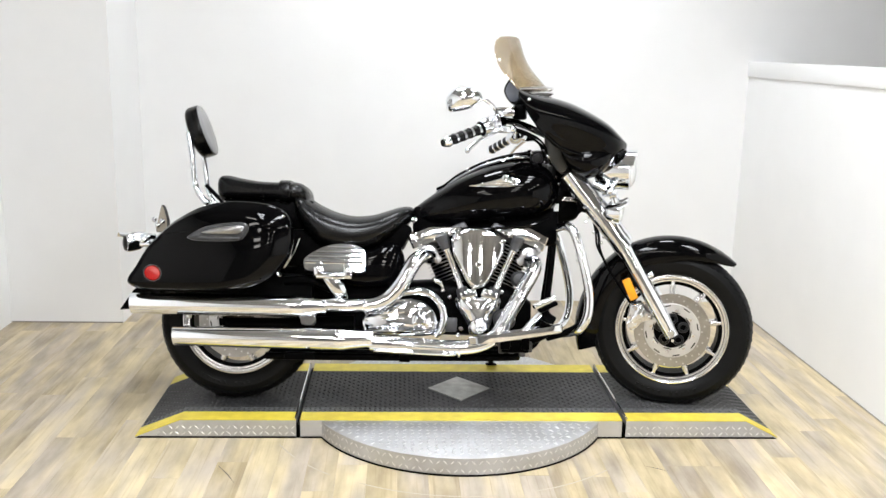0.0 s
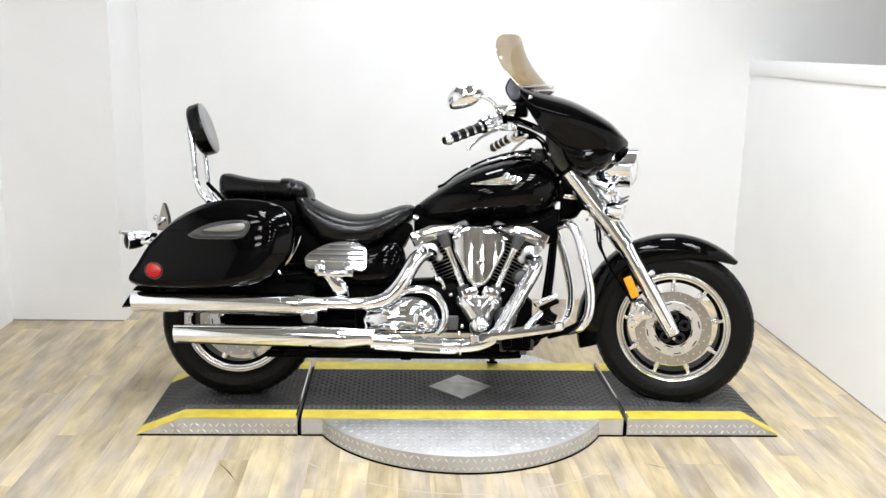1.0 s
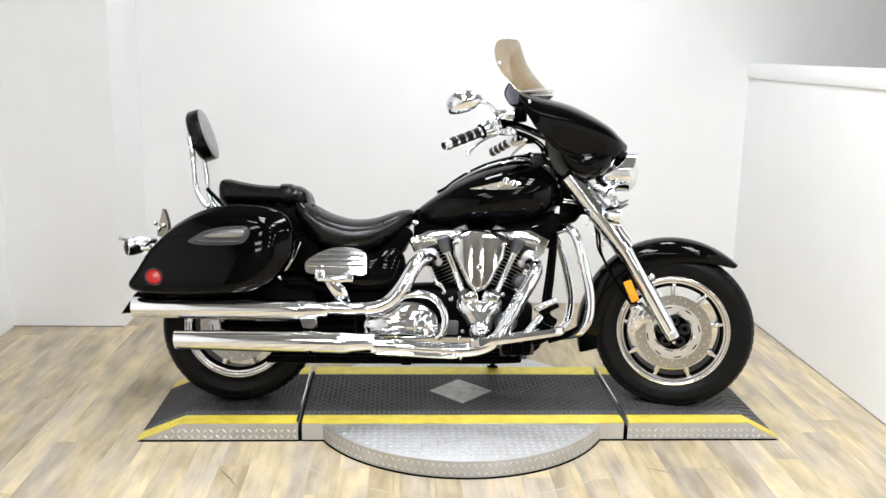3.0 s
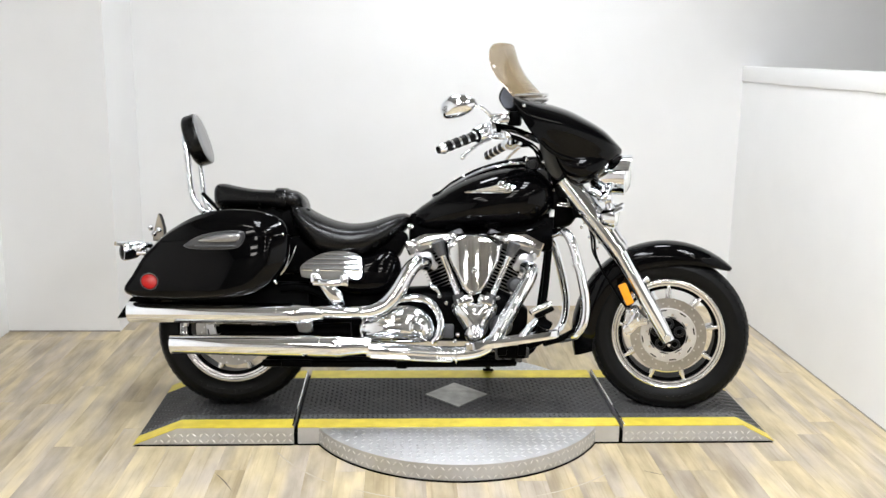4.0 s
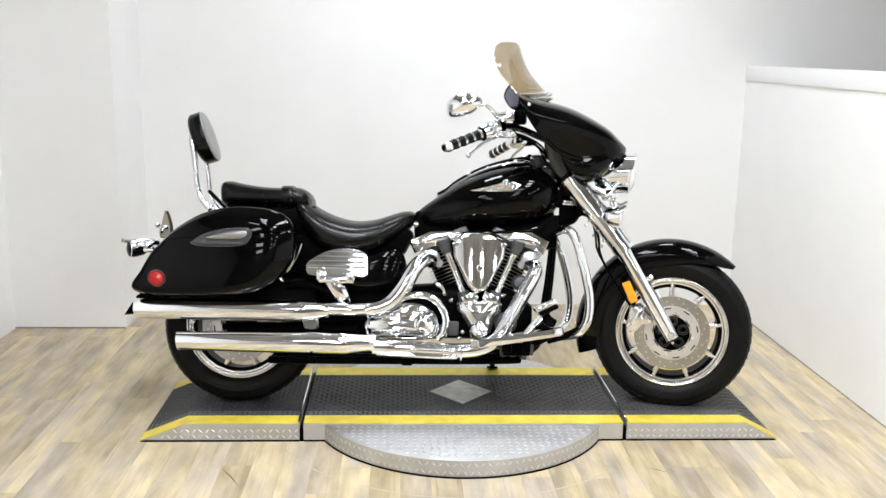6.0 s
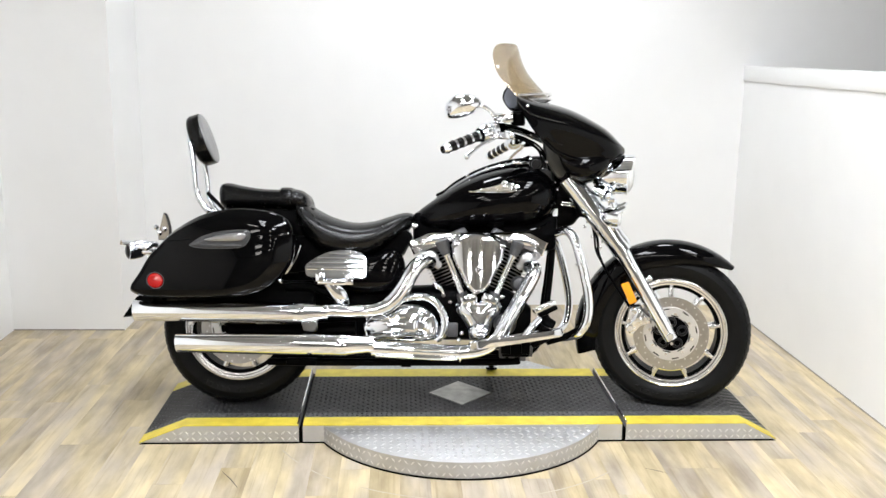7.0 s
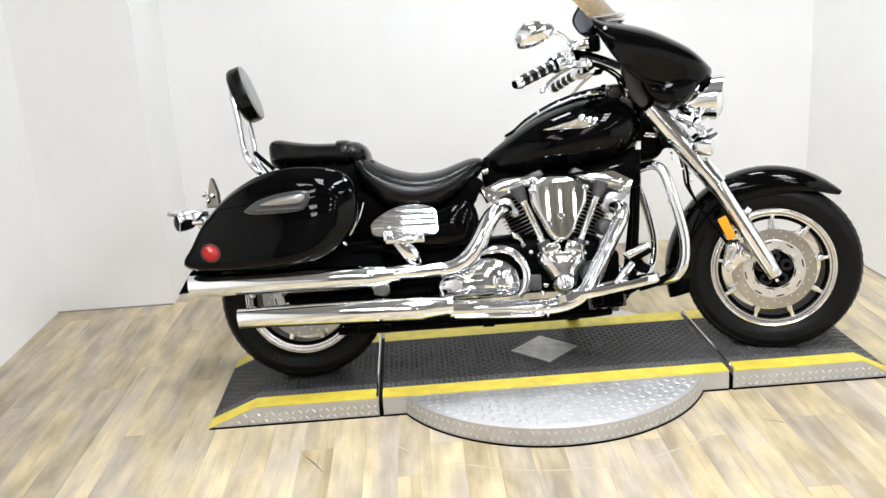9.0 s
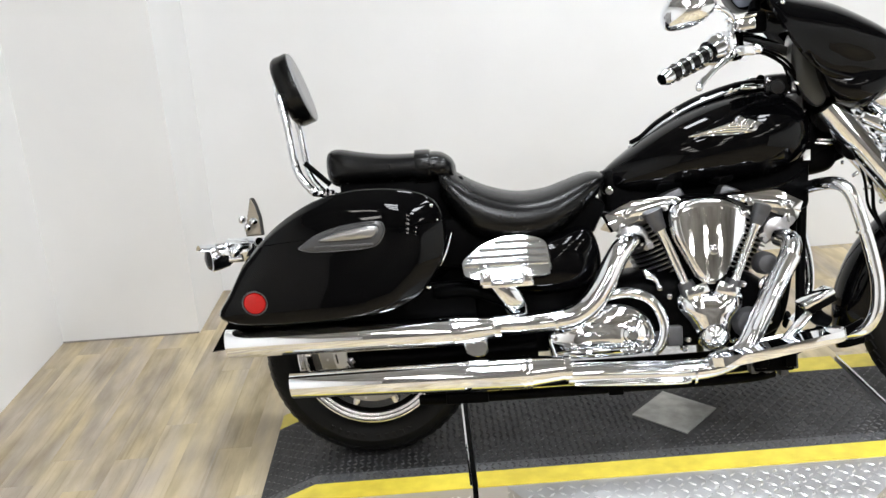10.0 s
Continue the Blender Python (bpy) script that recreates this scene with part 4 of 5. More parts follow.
add("backbone", box(0.66, 1.20, -0.06, 0.06, 0.60, 0.74, 0.02), SATIN, bike, "black frame backbone under the tank")

# seats
seat_rows = [(0.235, 0.788, 0.683, 0.13), (0.262, 0.773, 0.618, 0.155), (0.31, 0.74, 0.565, 0.17), (0.37, 0.712, 0.54, 0.178), (0.44, 0.696, 0.537, 0.18), (0.51, 0.701, 0.557, 0.172), (0.565, 0.718, 0.589, 0.155), (0.615, 0.734, 0.635, 0.13), (0.65, 0.736, 0.678, 0.1), (0.672, 0.723, 0.71, 0.06)]
add("rider_seat", loft(seat_rows, 36, 5, 2.2), LEATHER, bike, "dished black leather rider seat", 60)
pass_rows = [(-0.052, 0.806, 0.756, 0.060), (-0.042, 0.829, 0.741, 0.105), (-0.015, 0.835, 0.732, 0.122), (0.035, 0.825, 0.731, 0.125), (0.105, 0.815, 0.733, 0.130), (0.185, 0.813, 0.733, 0.135), (0.240, 0.814, 0.731, 0.135), (0.270, 0.798, 0.733, 0.120), (0.282, 0.776, 0.746, 0.070)]
pillion = add("passenger_seat", loft(pass_rows, 32, 5, 2.9), LEATHER, bike, "black leather passenger seat", 60)
add("strap", loft([(0.180, 0.820, 0.729, 0.139), (0.187, 0.821, 0.728, 0.140), (0.210, 0.821, 0.728, 0.140), (0.217, 0.820, 0.729, 0.139)], 32, 2, 3.2), LEATHER, pillion, "black leather grab strap")
add("seat_base", box(-0.02, 0.30, -0.10, 0.10, 0.62, 0.745, 0.01), SATIN, bike, "black seat base")
direct("seat_pan", pillow([(0.40, 0.60), (0.46, 0.53), (0.60, 0.555), (0.638, 0.60), (0.655, 0.645), (0.60, 0.665), (0.45, 0.63)], [(0.95, 0.10), (1, 0.09), (1, -0.09), (0.95, -0.10), (0.5, -0.105)]), SATIN, bike, "black seat pan under the rider seat")
add("seat_bolt", lathe([(0.0001, 0.014), (0.010, 0.013), (0.012, 0.006), (0.012, -0.03)], axis_y(0.667, -0.10, 0.706), 14), CHROME, bike, "chrome seat bolt")

# backrest
posts = [(-0.119, 0.10, 0.725), (-0.137, 0.10, 0.745), (-0.160, 0.10, 0.783), (-0.171, 0.10, 0.845), (-0.180, 0.098, 0.911), (-0.196, 0.09, 0.985), (-0.205, 0.06, 1.02), (-0.207, 0.0, 1.025)]
backrest = direct("backrest", tube([(x, -y, z) for x, y, z in posts] + list(reversed(posts[:-1])), 0.0115, 12, 5, flat=1.3), CHROME, bike, "chrome passenger backrest frame")
def oval(half_u, half_v, power, n=28):
    return [(half_u * math.copysign(abs(math.cos(a)) ** (2 / power), math.cos(a)), half_v * math.copysign(abs(math.sin(a)) ** (2 / power), math.sin(a))) for a in (2 * math.pi * k / n for k in range(n))]


pad_shape = pillow(oval(0.110, 0.100, 2.3), [(0.70, 0.026), (0.86, 0.024), (0.95, 0.018), (1.0, 0.008), (1.0, -0.012), (1.0, -0.024), (0.985, -0.029), (0.95, -0.031), (0.5, -0.031), (0.1, -0.031)], smooth=False)
direct("pad", moved(pad_shape, Matrix.Translation((-0.176, 0, 1.008)) @ Matrix.Rotation(radians(-19), 4, "Y") @ Matrix.Rotation(radians(90), 4, "Z")), LEATHER, backrest, "black leather backrest pad", 60)
face_shape = pillow(oval(0.107, 0.097, 2.3), [(1.0, -0.029), (1.0, -0.0315), (0.985, -0.033), (0.5, -0.0335), (0.1, -0.0335)], smooth=False)
direct("pad_face", moved(face_shape, Matrix.Translation((-0.176, 0, 1.008)) @ Matrix.Rotation(radians(-19), 4, "Y") @ Matrix.Rotation(radians(90), 4, "Z")), VINYL, backrest, "smooth grey vinyl pad face", 60)
direct("brace", rod((-0.169, 0.085, 0.812), (-0.10, 0.085, 0.745), 0.008), SATIN, backrest, "black backrest brace")
for z in (0.80, 0.86, 0.95):
    direct("post_bolt", lathe([(0.0001, 0.008), (0.007, 0.007), (0.008, 0.0)], axis_y(-0.163 if z < 0.82 else -0.173 if z < 0.9 else -0.186, -0.111, z), 10), CHROME, backrest)
for y in (-0.105, 0.105):
    direct("mount_lug", join(ball((-0.118, y, 0.728), 0.014), ball((-0.100, y, 0.722), 0.012), rod((-0.118, y, 0.722), (-0.085, y, 0.716), 0.008)), CHROME, backrest, "chrome backrest mount")

# saddlebags
bag_outline = [(x, z - 0.010) for x, z in [(-0.336, 0.500), (-0.300, 0.559), (-0.259, 0.625), (-0.222, 0.666), (-0.160, 0.722), (-0.070, 0.773), (0.02, 0.795), (0.10, 0.796), (0.175, 0.786), (0.222, 0.762), (0.243, 0.715), (0.242, 0.650), (0.220, 0.59), (0.165, 0.524), (0.09, 0.487), (0.0, 0.473), (-0.10, 0.467), (-0.21, 0.467), (-0.29, 0.473)]]
bag_levels = [(0.98, -0.115), (1.0, -0.13), (1.0, -0.240), (0.998, -0.249), (0.993, -0.256), (0.984, -0.262), (0.970, -0.266), (0.930, -0.277), (0.895, -0.286), (0.880, -0.2895), (0.862, -0.293), (0.840, -0.2955), (0.80, -0.298), (0.68, -0.302), (0.4, -0.305), (0.1, -0.306)]


def cut(shape, point, normal):
    bm = bmesh.new()
    vs = [bm.verts.new(v) for v in shape[0]]
    for f in shape[1]:
        bm.faces.new([vs[i] for i in f])
    bmesh.ops.bisect_plane(bm, geom=bm.verts[:] + bm.edges[:] + bm.faces[:], plane_co=point, plane_no=normal, clear_outer=True)
    bmesh.ops.remove_doubles(bm, verts=bm.verts[:], dist=0.0022)
    bmesh.ops.holes_fill(bm, edges=[e for e in bm.edges if e.is_boundary], sides=0)
    bm.verts.index_update()
    out = [v.co.copy() for v in bm.verts], [tuple(v.index for v in f.verts) for f in bm.faces]
    bm.free()
    return out


bag_shape = pillow(bag_outline, bag_levels, 4, (-0.24, 0.53))
seam_way = Vector((-0.08, 0, 1)).normalized()
for mirror_side in (False, True):
    flip = mirrored if mirror_side else (lambda s: s)
    lower = cut(bag_shape, (0.0, 0, 0.6785), seam_way)
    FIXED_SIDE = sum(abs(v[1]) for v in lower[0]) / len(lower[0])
    bag = add("saddlebag", flip(lower), PAINT, bike, "gloss black hard saddlebag", 35)
    add("lid", flip(cut(bag_shape, (0.0, 0, 0.680), -seam_way)), PAINT, bag, "gloss black saddlebag lid", 35)
    inner = pillow([(-0.02 + (x + 0.02) * 0.972, 0.64 + (z - 0.64) * 0.972) for x, z in bag_outline], [(s, y + 0.005) for s, y in bag_levels], 4, (-0.24, 0.53))
    # added dark filler keeps the lid seam from showing the bright wall
    add("seam_filler", flip(cut(cut(inner, (0.0, 0, 0.670), -seam_way), (0.0, 0, 0.690), seam_way)), SATIN, bag, "dark filler standing in for shade in the lid seam")
    FIXED_SIDE = None
    handle_outline = [(-0.108, 0.662), (-0.062, 0.692), (0.004, 0.711), (0.085, 0.717), (0.102, 0.701), (0.092, 0.674), (0.066, 0.656), (-0.016, 0.651), (-0.084, 0.653)]
    add("handle_plate", flip(pillow(handle_outline, [(1, -0.285), (1, -0.303), (0.96, -0.308), (0.86, -0.311), (0.3, -0.312)])), PLATE_GREY, bag, "raised graphite grey latch plate", 30)
    add("handle", flip(pillow([(-0.056, 0.681), (-0.025, 0.694), (0.018, 0.704), (0.07, 0.710), (0.087, 0.705), (0.083, 0.691), (0.066, 0.682), (0.0, 0.679)], [(1, -0.309), (1, -0.314), (0.92, -0.319), (0.6, -0.322), (0.2, -0.323)])), BRUSHED, bag, "brushed grey latch handle", 30)
    add("plate_rim", flip(tube([(x, -0.307, z) for x, z in handle_outline + handle_outline[:1]], 0.0014, 8, 5)), CAST, bag, "thin grey rim of the latch plate")
    add("latch_groove", flip(box(-0.07, 0.072, -0.3135, -0.309, 0.662, 0.667, 0.001)), CAST, bag)
    add("reflector", flip(lathe([(0.0001, 0.008), (0.024, 0.007), (0.027, 0.003), (0.028, -0.02)], axis_y(-0.231, -0.306, 0.533) @ Matrix.Rotation(radians(8), 4, "Y"), 32)), RED, bag, "round red reflector")
    add("reflector_rim", flip(lathe([(0.0275, 0.0), (0.0285, 0.0052), (0.0305, 0.005), (0.0315, -0.02)], axis_y(-0.231, -0.306, 0.533) @ Matrix.Rotation(radians(8), 4, "Y"), 32)), CAST, bag, "thin grey rim of the reflector")
    for x, z in ((0.225, 0.70), (0.225, 0.685), (0.215, 0.735)):
        add("hinge_pin", flip(ball((x, -0.262, z), 0.006)), CHROME, bag, "small chrome hinge pin")

# tail
for y in (-0.16, 0.16):
    bullet = Matrix.Translation((-0.352, y, 0.607)) @ Matrix.Rotation(math.copysign(radians(28), -y), 4, "Z") @ Matrix.Rotation(radians(-90), 4, "Y")
    turn = add("tail_signal", moved(lathe([(0.0001, -0.052), (0.014, -0.049), (0.026, -0.034), (0.033, -0.010), (0.036, 0.006), (0.036, 0.012), (0.030, 0.014)], Matrix.Identity(4), 28), bullet), CHROME, bike, "chrome bullet tail signal")
    add("lens", moved(lathe([(0.031, 0.011), (0.024, 0.019), (0.012, 0.023), (0.0001, 0.024)], Matrix.Identity(4), 24), bullet), SMOKE, turn, "dark smoked lens")
    hood = [[Vector((math.cos(a) * rr, math.sin(a) * rr, h)) for a in (radians(-52 + 8 * k) for k in range(14))] for h, rr in ((0.0, 0.037), (0.018, 0.039), (0.036, 0.041))]
    hood = [ring + [Vector((v.x * 0.95, v.y * 0.95, v.z)) for v in reversed(ring)] for ring in hood]
    add("visor", moved(skin(hood), bullet), CHROME, turn, "pointed chrome visor")
    add("bracket", join(tube([(-0.345, y, 0.63), (-0.315, y * 0.9, 0.632), (-0.285, y * 0.55, 0.630)], 0.012, 10), rod((-0.32, y, 0.60), (-0.28, y, 0.60), 0.010), ball((-0.30, y, 0.615), 0.015)), CHROME, turn, "chrome signal bracket")
    add("bracket_nut", join(ball((-0.292, y * 0.9, 0.628), 0.013), lathe([(0.0001, 0.012), (0.009, 0.011), (0.010, 0.0)], axis_y(-0.312, y - 0.012, 0.622), 10)), CHROME, turn)
teeth = [(-0.022, -0.03), (-0.022, 0.0)]
for k in range(7):
    f = k / 6
    teeth += [(-0.019 + 0.018 * f, 0.003 + 0.062 * f), (-0.015 + 0.018 * f, 0.007 + 0.062 * f)]
teeth += [(0.009, 0.052), (0.016, 0.018), (0.016, -0.03)]
crest = add("tail_crest", moved(pillow(teeth, [(0.94, 0.028), (1, 0.025), (1, -0.025), (0.94, -0.028)], smooth=False), Matrix.Translation((-0.272, 0, 0.648))), PALE, bike, "tall pale tail lamp back with a serrated edge")
add("crest_edge", moved(pillow([(u * 1.07 - 0.001, v * 1.05) for u, v in teeth], [(1, 0.019), (1, -0.019)], smooth=False), Matrix.Translation((-0.272, 0, 0.648))), SATIN, crest, "dark serrated edge")
add("crest_stud", join(*[ball((-0.298 + dx, -0.035, z), 0.011) for dx, z in ((0, 0.672), (0.012, 0.650), (0.03, 0.665))]), CHROME, crest)
direct("tail_flap", pillow([(-0.413, 0.321), (-0.363, 0.399), (-0.33, 0.42), (-0.29, 0.41), (-0.30, 0.36), (-0.356, 0.327)], [(1, 0.10), (1, -0.16), (0.9, -0.18)], smooth=False), SATIN, bike, "black rear fender flap")
# added black blocks hide the bright wheel so the gap stays dark
add("bag_gap_filler", join(box(-0.17, 0.30, -0.158, -0.11, 0.335, 0.50, 0.006), box(-0.29, -0.17, -0.158, -0.11, 0.425, 0.50, 0.006)), SATIN, bike, "black filler keeping the gap under the saddlebag dark")

# engine
engine = add("engine", join(
    loft([(0.56, 0.43, 0.25, 0.10), (0.62, 0.45, 0.24, 0.13), (0.75, 0.46, 0.24, 0.135), (0.95, 0.47, 0.24, 0.135), (1.05, 0.43, 0.25, 0.12), (1.11, 0.38, 0.27, 0.08)], 24, 3, 4)), SATIN, bike, "black V-twin engine crankcase")


def cylinder_axis(sign):
    """Frame at the crank with z along a cylinder; sign: -1 rear, 1 front."""
    return Matrix.Translation((0.905, 0, 0.33)) @ Matrix.Rotation(radians(24 * sign), 4, "Y")


for sign in (-1, 1):
    m = cylinder_axis(sign)
    add("cylinder", lathe([(0.0001, 0.10), (0.086, 0.10), (0.086, 0.30), (0.0001, 0.30)], m, 40), SATIN, engine, "black cylinder barrel")
    for k in range(12):
        z = 0.135 + 0.0135 * k
        fin = lathe([(0.066, z), (0.099, z + 0.001), (0.0995, z + 0.0035), (0.066, z + 0.0045)], m @ Matrix.Diagonal((1, 1.06, 1, 1)), 40, True)
        add("cooling_fin", fin, FIN, engine, "black fin with machined edge")
    head = add("cylinder_head", moved(box(-0.095, 0.095, -0.105, 0.105, 0.295, 0.345, 0.012), m), CAST, engine, "grey cast cylinder head")
    for x, z in ((0.798, 0.668), (0.70, 0.655)):
        add("cover_bolt", lathe([(0.0001, 0.016), (0.009, 0.015), (0.011, 0.009), (0.011, -0.02)], axis_y(x if sign < 0 else 1.808 - x, -0.145, z), 12), CHROME, engine, "round chrome bolt")
    rocker = [(0.640, 0.614), (0.663, 0.566), (0.760, 0.601), (0.786, 0.616), (0.840, 0.655), (0.719, 0.650)] if sign < 0 else [(0.975, 0.659), (1.024, 0.621), (1.056, 0.603), (1.154, 0.567), (1.173, 0.617), (1.104, 0.654)]
    box_ob = direct("rocker_box", pillow(rocker, [(1, 0.11), (1, -0.120), (0.93, -0.136), (0.6, -0.138)], smooth=False), CHROME, engine, "faceted chrome rocker box cover", 18)
    seam = [(0.655, 0.590), (0.757, 0.625), (0.800, 0.640)] if sign < 0 else [(1.012, 0.642), (1.060, 0.626), (1.160, 0.592)]
    direct("rocker_seam", tube([(x, -0.134, z) for x, z in seam], 0.0035, 8, smooth=False), CHROME, box_ob)
    cap = [(0.668, 0.616), (0.729, 0.637), (0.842, 0.652), (0.850, 0.643), (0.775, 0.612), (0.700, 0.603)]
    cap = cap if sign < 0 else [(1.812 - x, z) for x, z in cap]
    direct("rocker_cap", pillow(cap, [(1, -0.10), (1, -0.140), (0.94, -0.147), (0.6, -0.150), (0.1, -0.151)], smooth=False), CHROME, box_ob, "raised chrome rocker cap", 25)
    for bx, bz in ((0.690, 0.583), (0.742, 0.600)):
        direct("rocker_bolt", lathe([(0.0001, 0.010), (0.006, 0.009), (0.007, 0.004), (0.007, -0.01)], axis_y(bx if sign < 0 else 1.812 - bx, -0.137, bz), 10), CHROME, box_ob)
    plug = [(0.742, 0.462), (0.752, 0.448), (0.766, 0.440), (0.778, 0.422)] if sign < 0 else [(1.062, 0.424), (1.050, 0.406), (1.052, 0.392), (1.040, 0.372)]
    direct("plug_cover", tube([(x, -0.135, z) for x, z in plug], [0.006, 0.012, 0.010, 0.006], 10), CHROME, engine, "small chrome plug cover")
    foot, tip = Vector((0.905 + sign * 0.062, -0.148, 0.462)), Vector((0.905 + sign * 0.122, -0.148, 0.612))
    add("pushrod_tube", tube([foot, foot.lerp(tip, 0.1), tip.lerp(foot, 0.06), tip], [0.015, 0.0125, 0.0125, 0.016], 16, smooth=False), CHROME, engine, "chrome pushrod tube")
    add("pushrod_cup", tube([tip.lerp(foot, 0.02), tip.lerp(foot, -0.22), tip.lerp(foot, -0.30)], [0.017, 0.0225, 0.025], 16, smooth=False), CAST, engine, "grey pushrod cup")
    add("pushrod_cup", tube([foot.lerp(tip, 0.03), foot.lerp(tip, -0.16)], [0.020, 0.024], 16, smooth=False), CAST, engine, "grey pushrod cup")
    add("exhaust_flange", moved(join(lathe([(0.0001, 0.006), (0.027, 0.006), (0.033, 0.002), (0.033, -0.03), (0.0001, -0.03)], Matrix.Identity(4), 24), box(-0.047, 0.047, -0.016, 0.016, -0.008, 0.004, 0.006), *[lathe([(0.0001, 0.02), (0.008, 0.02), (0.008, 0)], Matrix.Translation((x, 0, 0)), 8) for x in (-0.042, 0.042)]),
                                Matrix.Translation((0.905 + sign * 0.18, -0.125, 0.585)) @ Matrix.Rotation(radians(90), 4, "X") @ Matrix.Rotation(radians(sign * 35), 4, "Z")), BRUSHED, engine, "brushed exhaust flange")

shield_outline = [(0.806, 0.596), (0.812, 0.622), (0.834, 0.638), (0.879, 0.648), (0.940, 0.643), (0.980, 0.624), (1.001, 0.598), (0.997, 0.552), (0.972, 0.500), (0.939, 0.440), (0.903, 0.424), (0.869, 0.438), (0.838, 0.498), (0.813, 0.549)]
cleaner = direct("air_cleaner", pillow(shield_outline, [(0.92, -0.10), (0.96, -0.12), (1.0, -0.165), (1.0, -0.182), (0.97, -0.193), (0.92, -0.199), (0.86, -0.201), (0.3, -0.201)], 5), CHROME, engine, "chrome shield-shaped air cleaner", 50)
face = [(0.828, 0.606), (0.870, 0.622), (0.945, 0.620), (0.985, 0.600), (0.976, 0.548), (0.955, 0.498), (0.930, 0.450), (0.903, 0.437), (0.878, 0.448), (0.850, 0.502), (0.832, 0.552)]
rows = []
edge = smooth_path(face, 4, True)
for s in (1.0, 0.995, 0.97, 0.86, 0.7, 0.5, 0.25, 0.05):
    rows.append([Vector((0.905 + (x - 0.905) * s, -0.199 if s == 1 else -0.204 - 0.014 * (1 - ((x - 0.905) * s / 0.085) ** 2) + 0.10 * (z - 0.545) * s, 0.545 + (z - 0.545) * s)) for x, z in edge])
direct("face_panel", skin(rows), CHROME, cleaner, "domed chrome face panel", 30)
for x, z in ((0.812, 0.600), (0.997, 0.600), (0.903, 0.431)):
    direct("rim_bolt", lathe([(0.0001, 0.010), (0.008, 0.009), (0.010, 0.003), (0.010, -0.01)], axis_y(x, -0.198, z), 12), CHROME, cleaner)
direct("centre_bolt", lathe([(0.0001, 0.012), (0.009, 0.011), (0.012, 0.006), (0.013, -0.01)], axis_y(0.905, -0.2205, 0.512), 20), CHROME, cleaner, "chrome centre bolt")
direct("backing_plate", pillow(shield_outline, [(1.04, -0.085), (1.07, -0.09), (1.07, -0.115), (1.03, -0.12)], 5), SATIN, engine, "black air cleaner backing plate")
add("lower_stud", lathe([(0.0001, 0.03), (0.010, 0.028), (0.012, 0.01), (0.012, -0.03)], axis_y(0.893, -0.15, 0.477), 14), CHROME, engine)
cam_outline = [(0.822, 0.425), (0.85, 0.447), (0.888, 0.446), (0.92, 0.443), (0.956, 0.446), (0.986, 0.428), (0.985, 0.395), (0.962, 0.362), (0.952, 0.32), (0.935, 0.292), (0.909, 0.284), (0.882, 0.294), (0.866, 0.33), (0.846, 0.365), (0.824, 0.395)]
cam_cover = add("cam_cover", pillow(cam_outline, [(1.0, -0.12), (1.02, -0.13), (1.02, -0.145), (0.97, -0.152), (0.90, -0.156), (0.86, -0.166), (0.6, -0.176), (0.2, -0.178)], 5), CHROME, engine, "chrome tappet and cam cover", 50)
add("cam_nose", lathe([(0.0001, 0.016), (0.022, 0.014), (0.034, 0.006), (0.040, -0.008), (0.042, -0.03)], axis_y(0.909, -0.176, 0.325), 28), CHROME, cam_cover, "round chrome cam nose")
add("lifter_block", join(moved(box(-0.030, 0.030, -0.02, 0.02, -0.016, 0.016, 0.005), Matrix.Translation((0.868, -0.15, 0.444)) @ Matrix.Rotation(radians(-22), 4, "Y")), moved(box(-0.030, 0.030, -0.02, 0.02, -0.016, 0.016, 0.005), Matrix.Translation((0.945, -0.15, 0.444)) @ Matrix.Rotation(radians(22), 4, "Y"))), CHROME, cam_cover, "chrome lifter blocks")
add("oil_filter", lathe([(0.0001, 0.018), (0.032, 0.014), (0.042, 0.0), (0.043, -0.05)], axis_y(1.005, -0.145, 0.345), 28), CAST, engine, "dark grey round side cover")
add("breather_box", join(box(0.79, 0.83, -0.155, -0.10, 0.29, 0.345, 0.006), box(0.735, 0.775, -0.15, -0.10, 0.275, 0.33, 0.006)), CAST, engine, "dark grey cast bosses")
add("horn_cover", lathe([(0.0001, 0.015), (0.022, 0.011), (0.030, 0.0), (0.031, -0.03)], axis_y(1.055, -0.135, 0.50), 24), CAST, engine, "grey round horn cover")
for x, z in ((0.775, 0.455), (0.80, 0.43), (0.788, 0.36), (0.782, 0.30), (0.845, 0.31), (0.99, 0.452), (0.965, 0.30), (0.835, 0.285)):
    add("case_bolt", lathe([(0.0001, 0.012), (0.007, 0.011), (0.009, 0.006), (0.009, -0.015)], axis_y(x, -0.142, z), 10), CHROME, engine, "small chrome case bolt")

# gearbox cover, chrome
gear_outline = [(0.474, 0.302), (0.500, 0.330), (0.553, 0.356), (0.618, 0.381), (0.688, 0.378), (0.745, 0.345), (0.764, 0.292), (0.745, 0.249), (0.66, 0.240), (0.503, 0.243), (0.480, 0.268)]
gear = direct("gearbox_cover", pillow(gear_outline, [(1.0, -0.09), (1.0, -0.145), (0.97, -0.156), (0.93, -0.161), (0.90, -0.157), (0.87, -0.159), (0.6, -0.172), (0.2, -0.175)], 5), CHROME, bike, "polished chrome gearbox cover", 40)
direct("cover_boss", lathe([(0.0001, 0.022), (0.012, 0.022), (0.015, 0.016), (0.020, 0.014), (0.023, 0.006), (0.034, 0.002), (0.036, -0.02)], axis_y(0.694, -0.170, 0.300), 28), CHROME, gear, "chrome round boss", 30)
direct("cover_ring", lathe([(0.044, -0.004), (0.047, 0.004), (0.051, 0.004), (0.054, -0.006)], axis_y(0.694, -0.166, 0.300), 36, True), CHROME, gear)
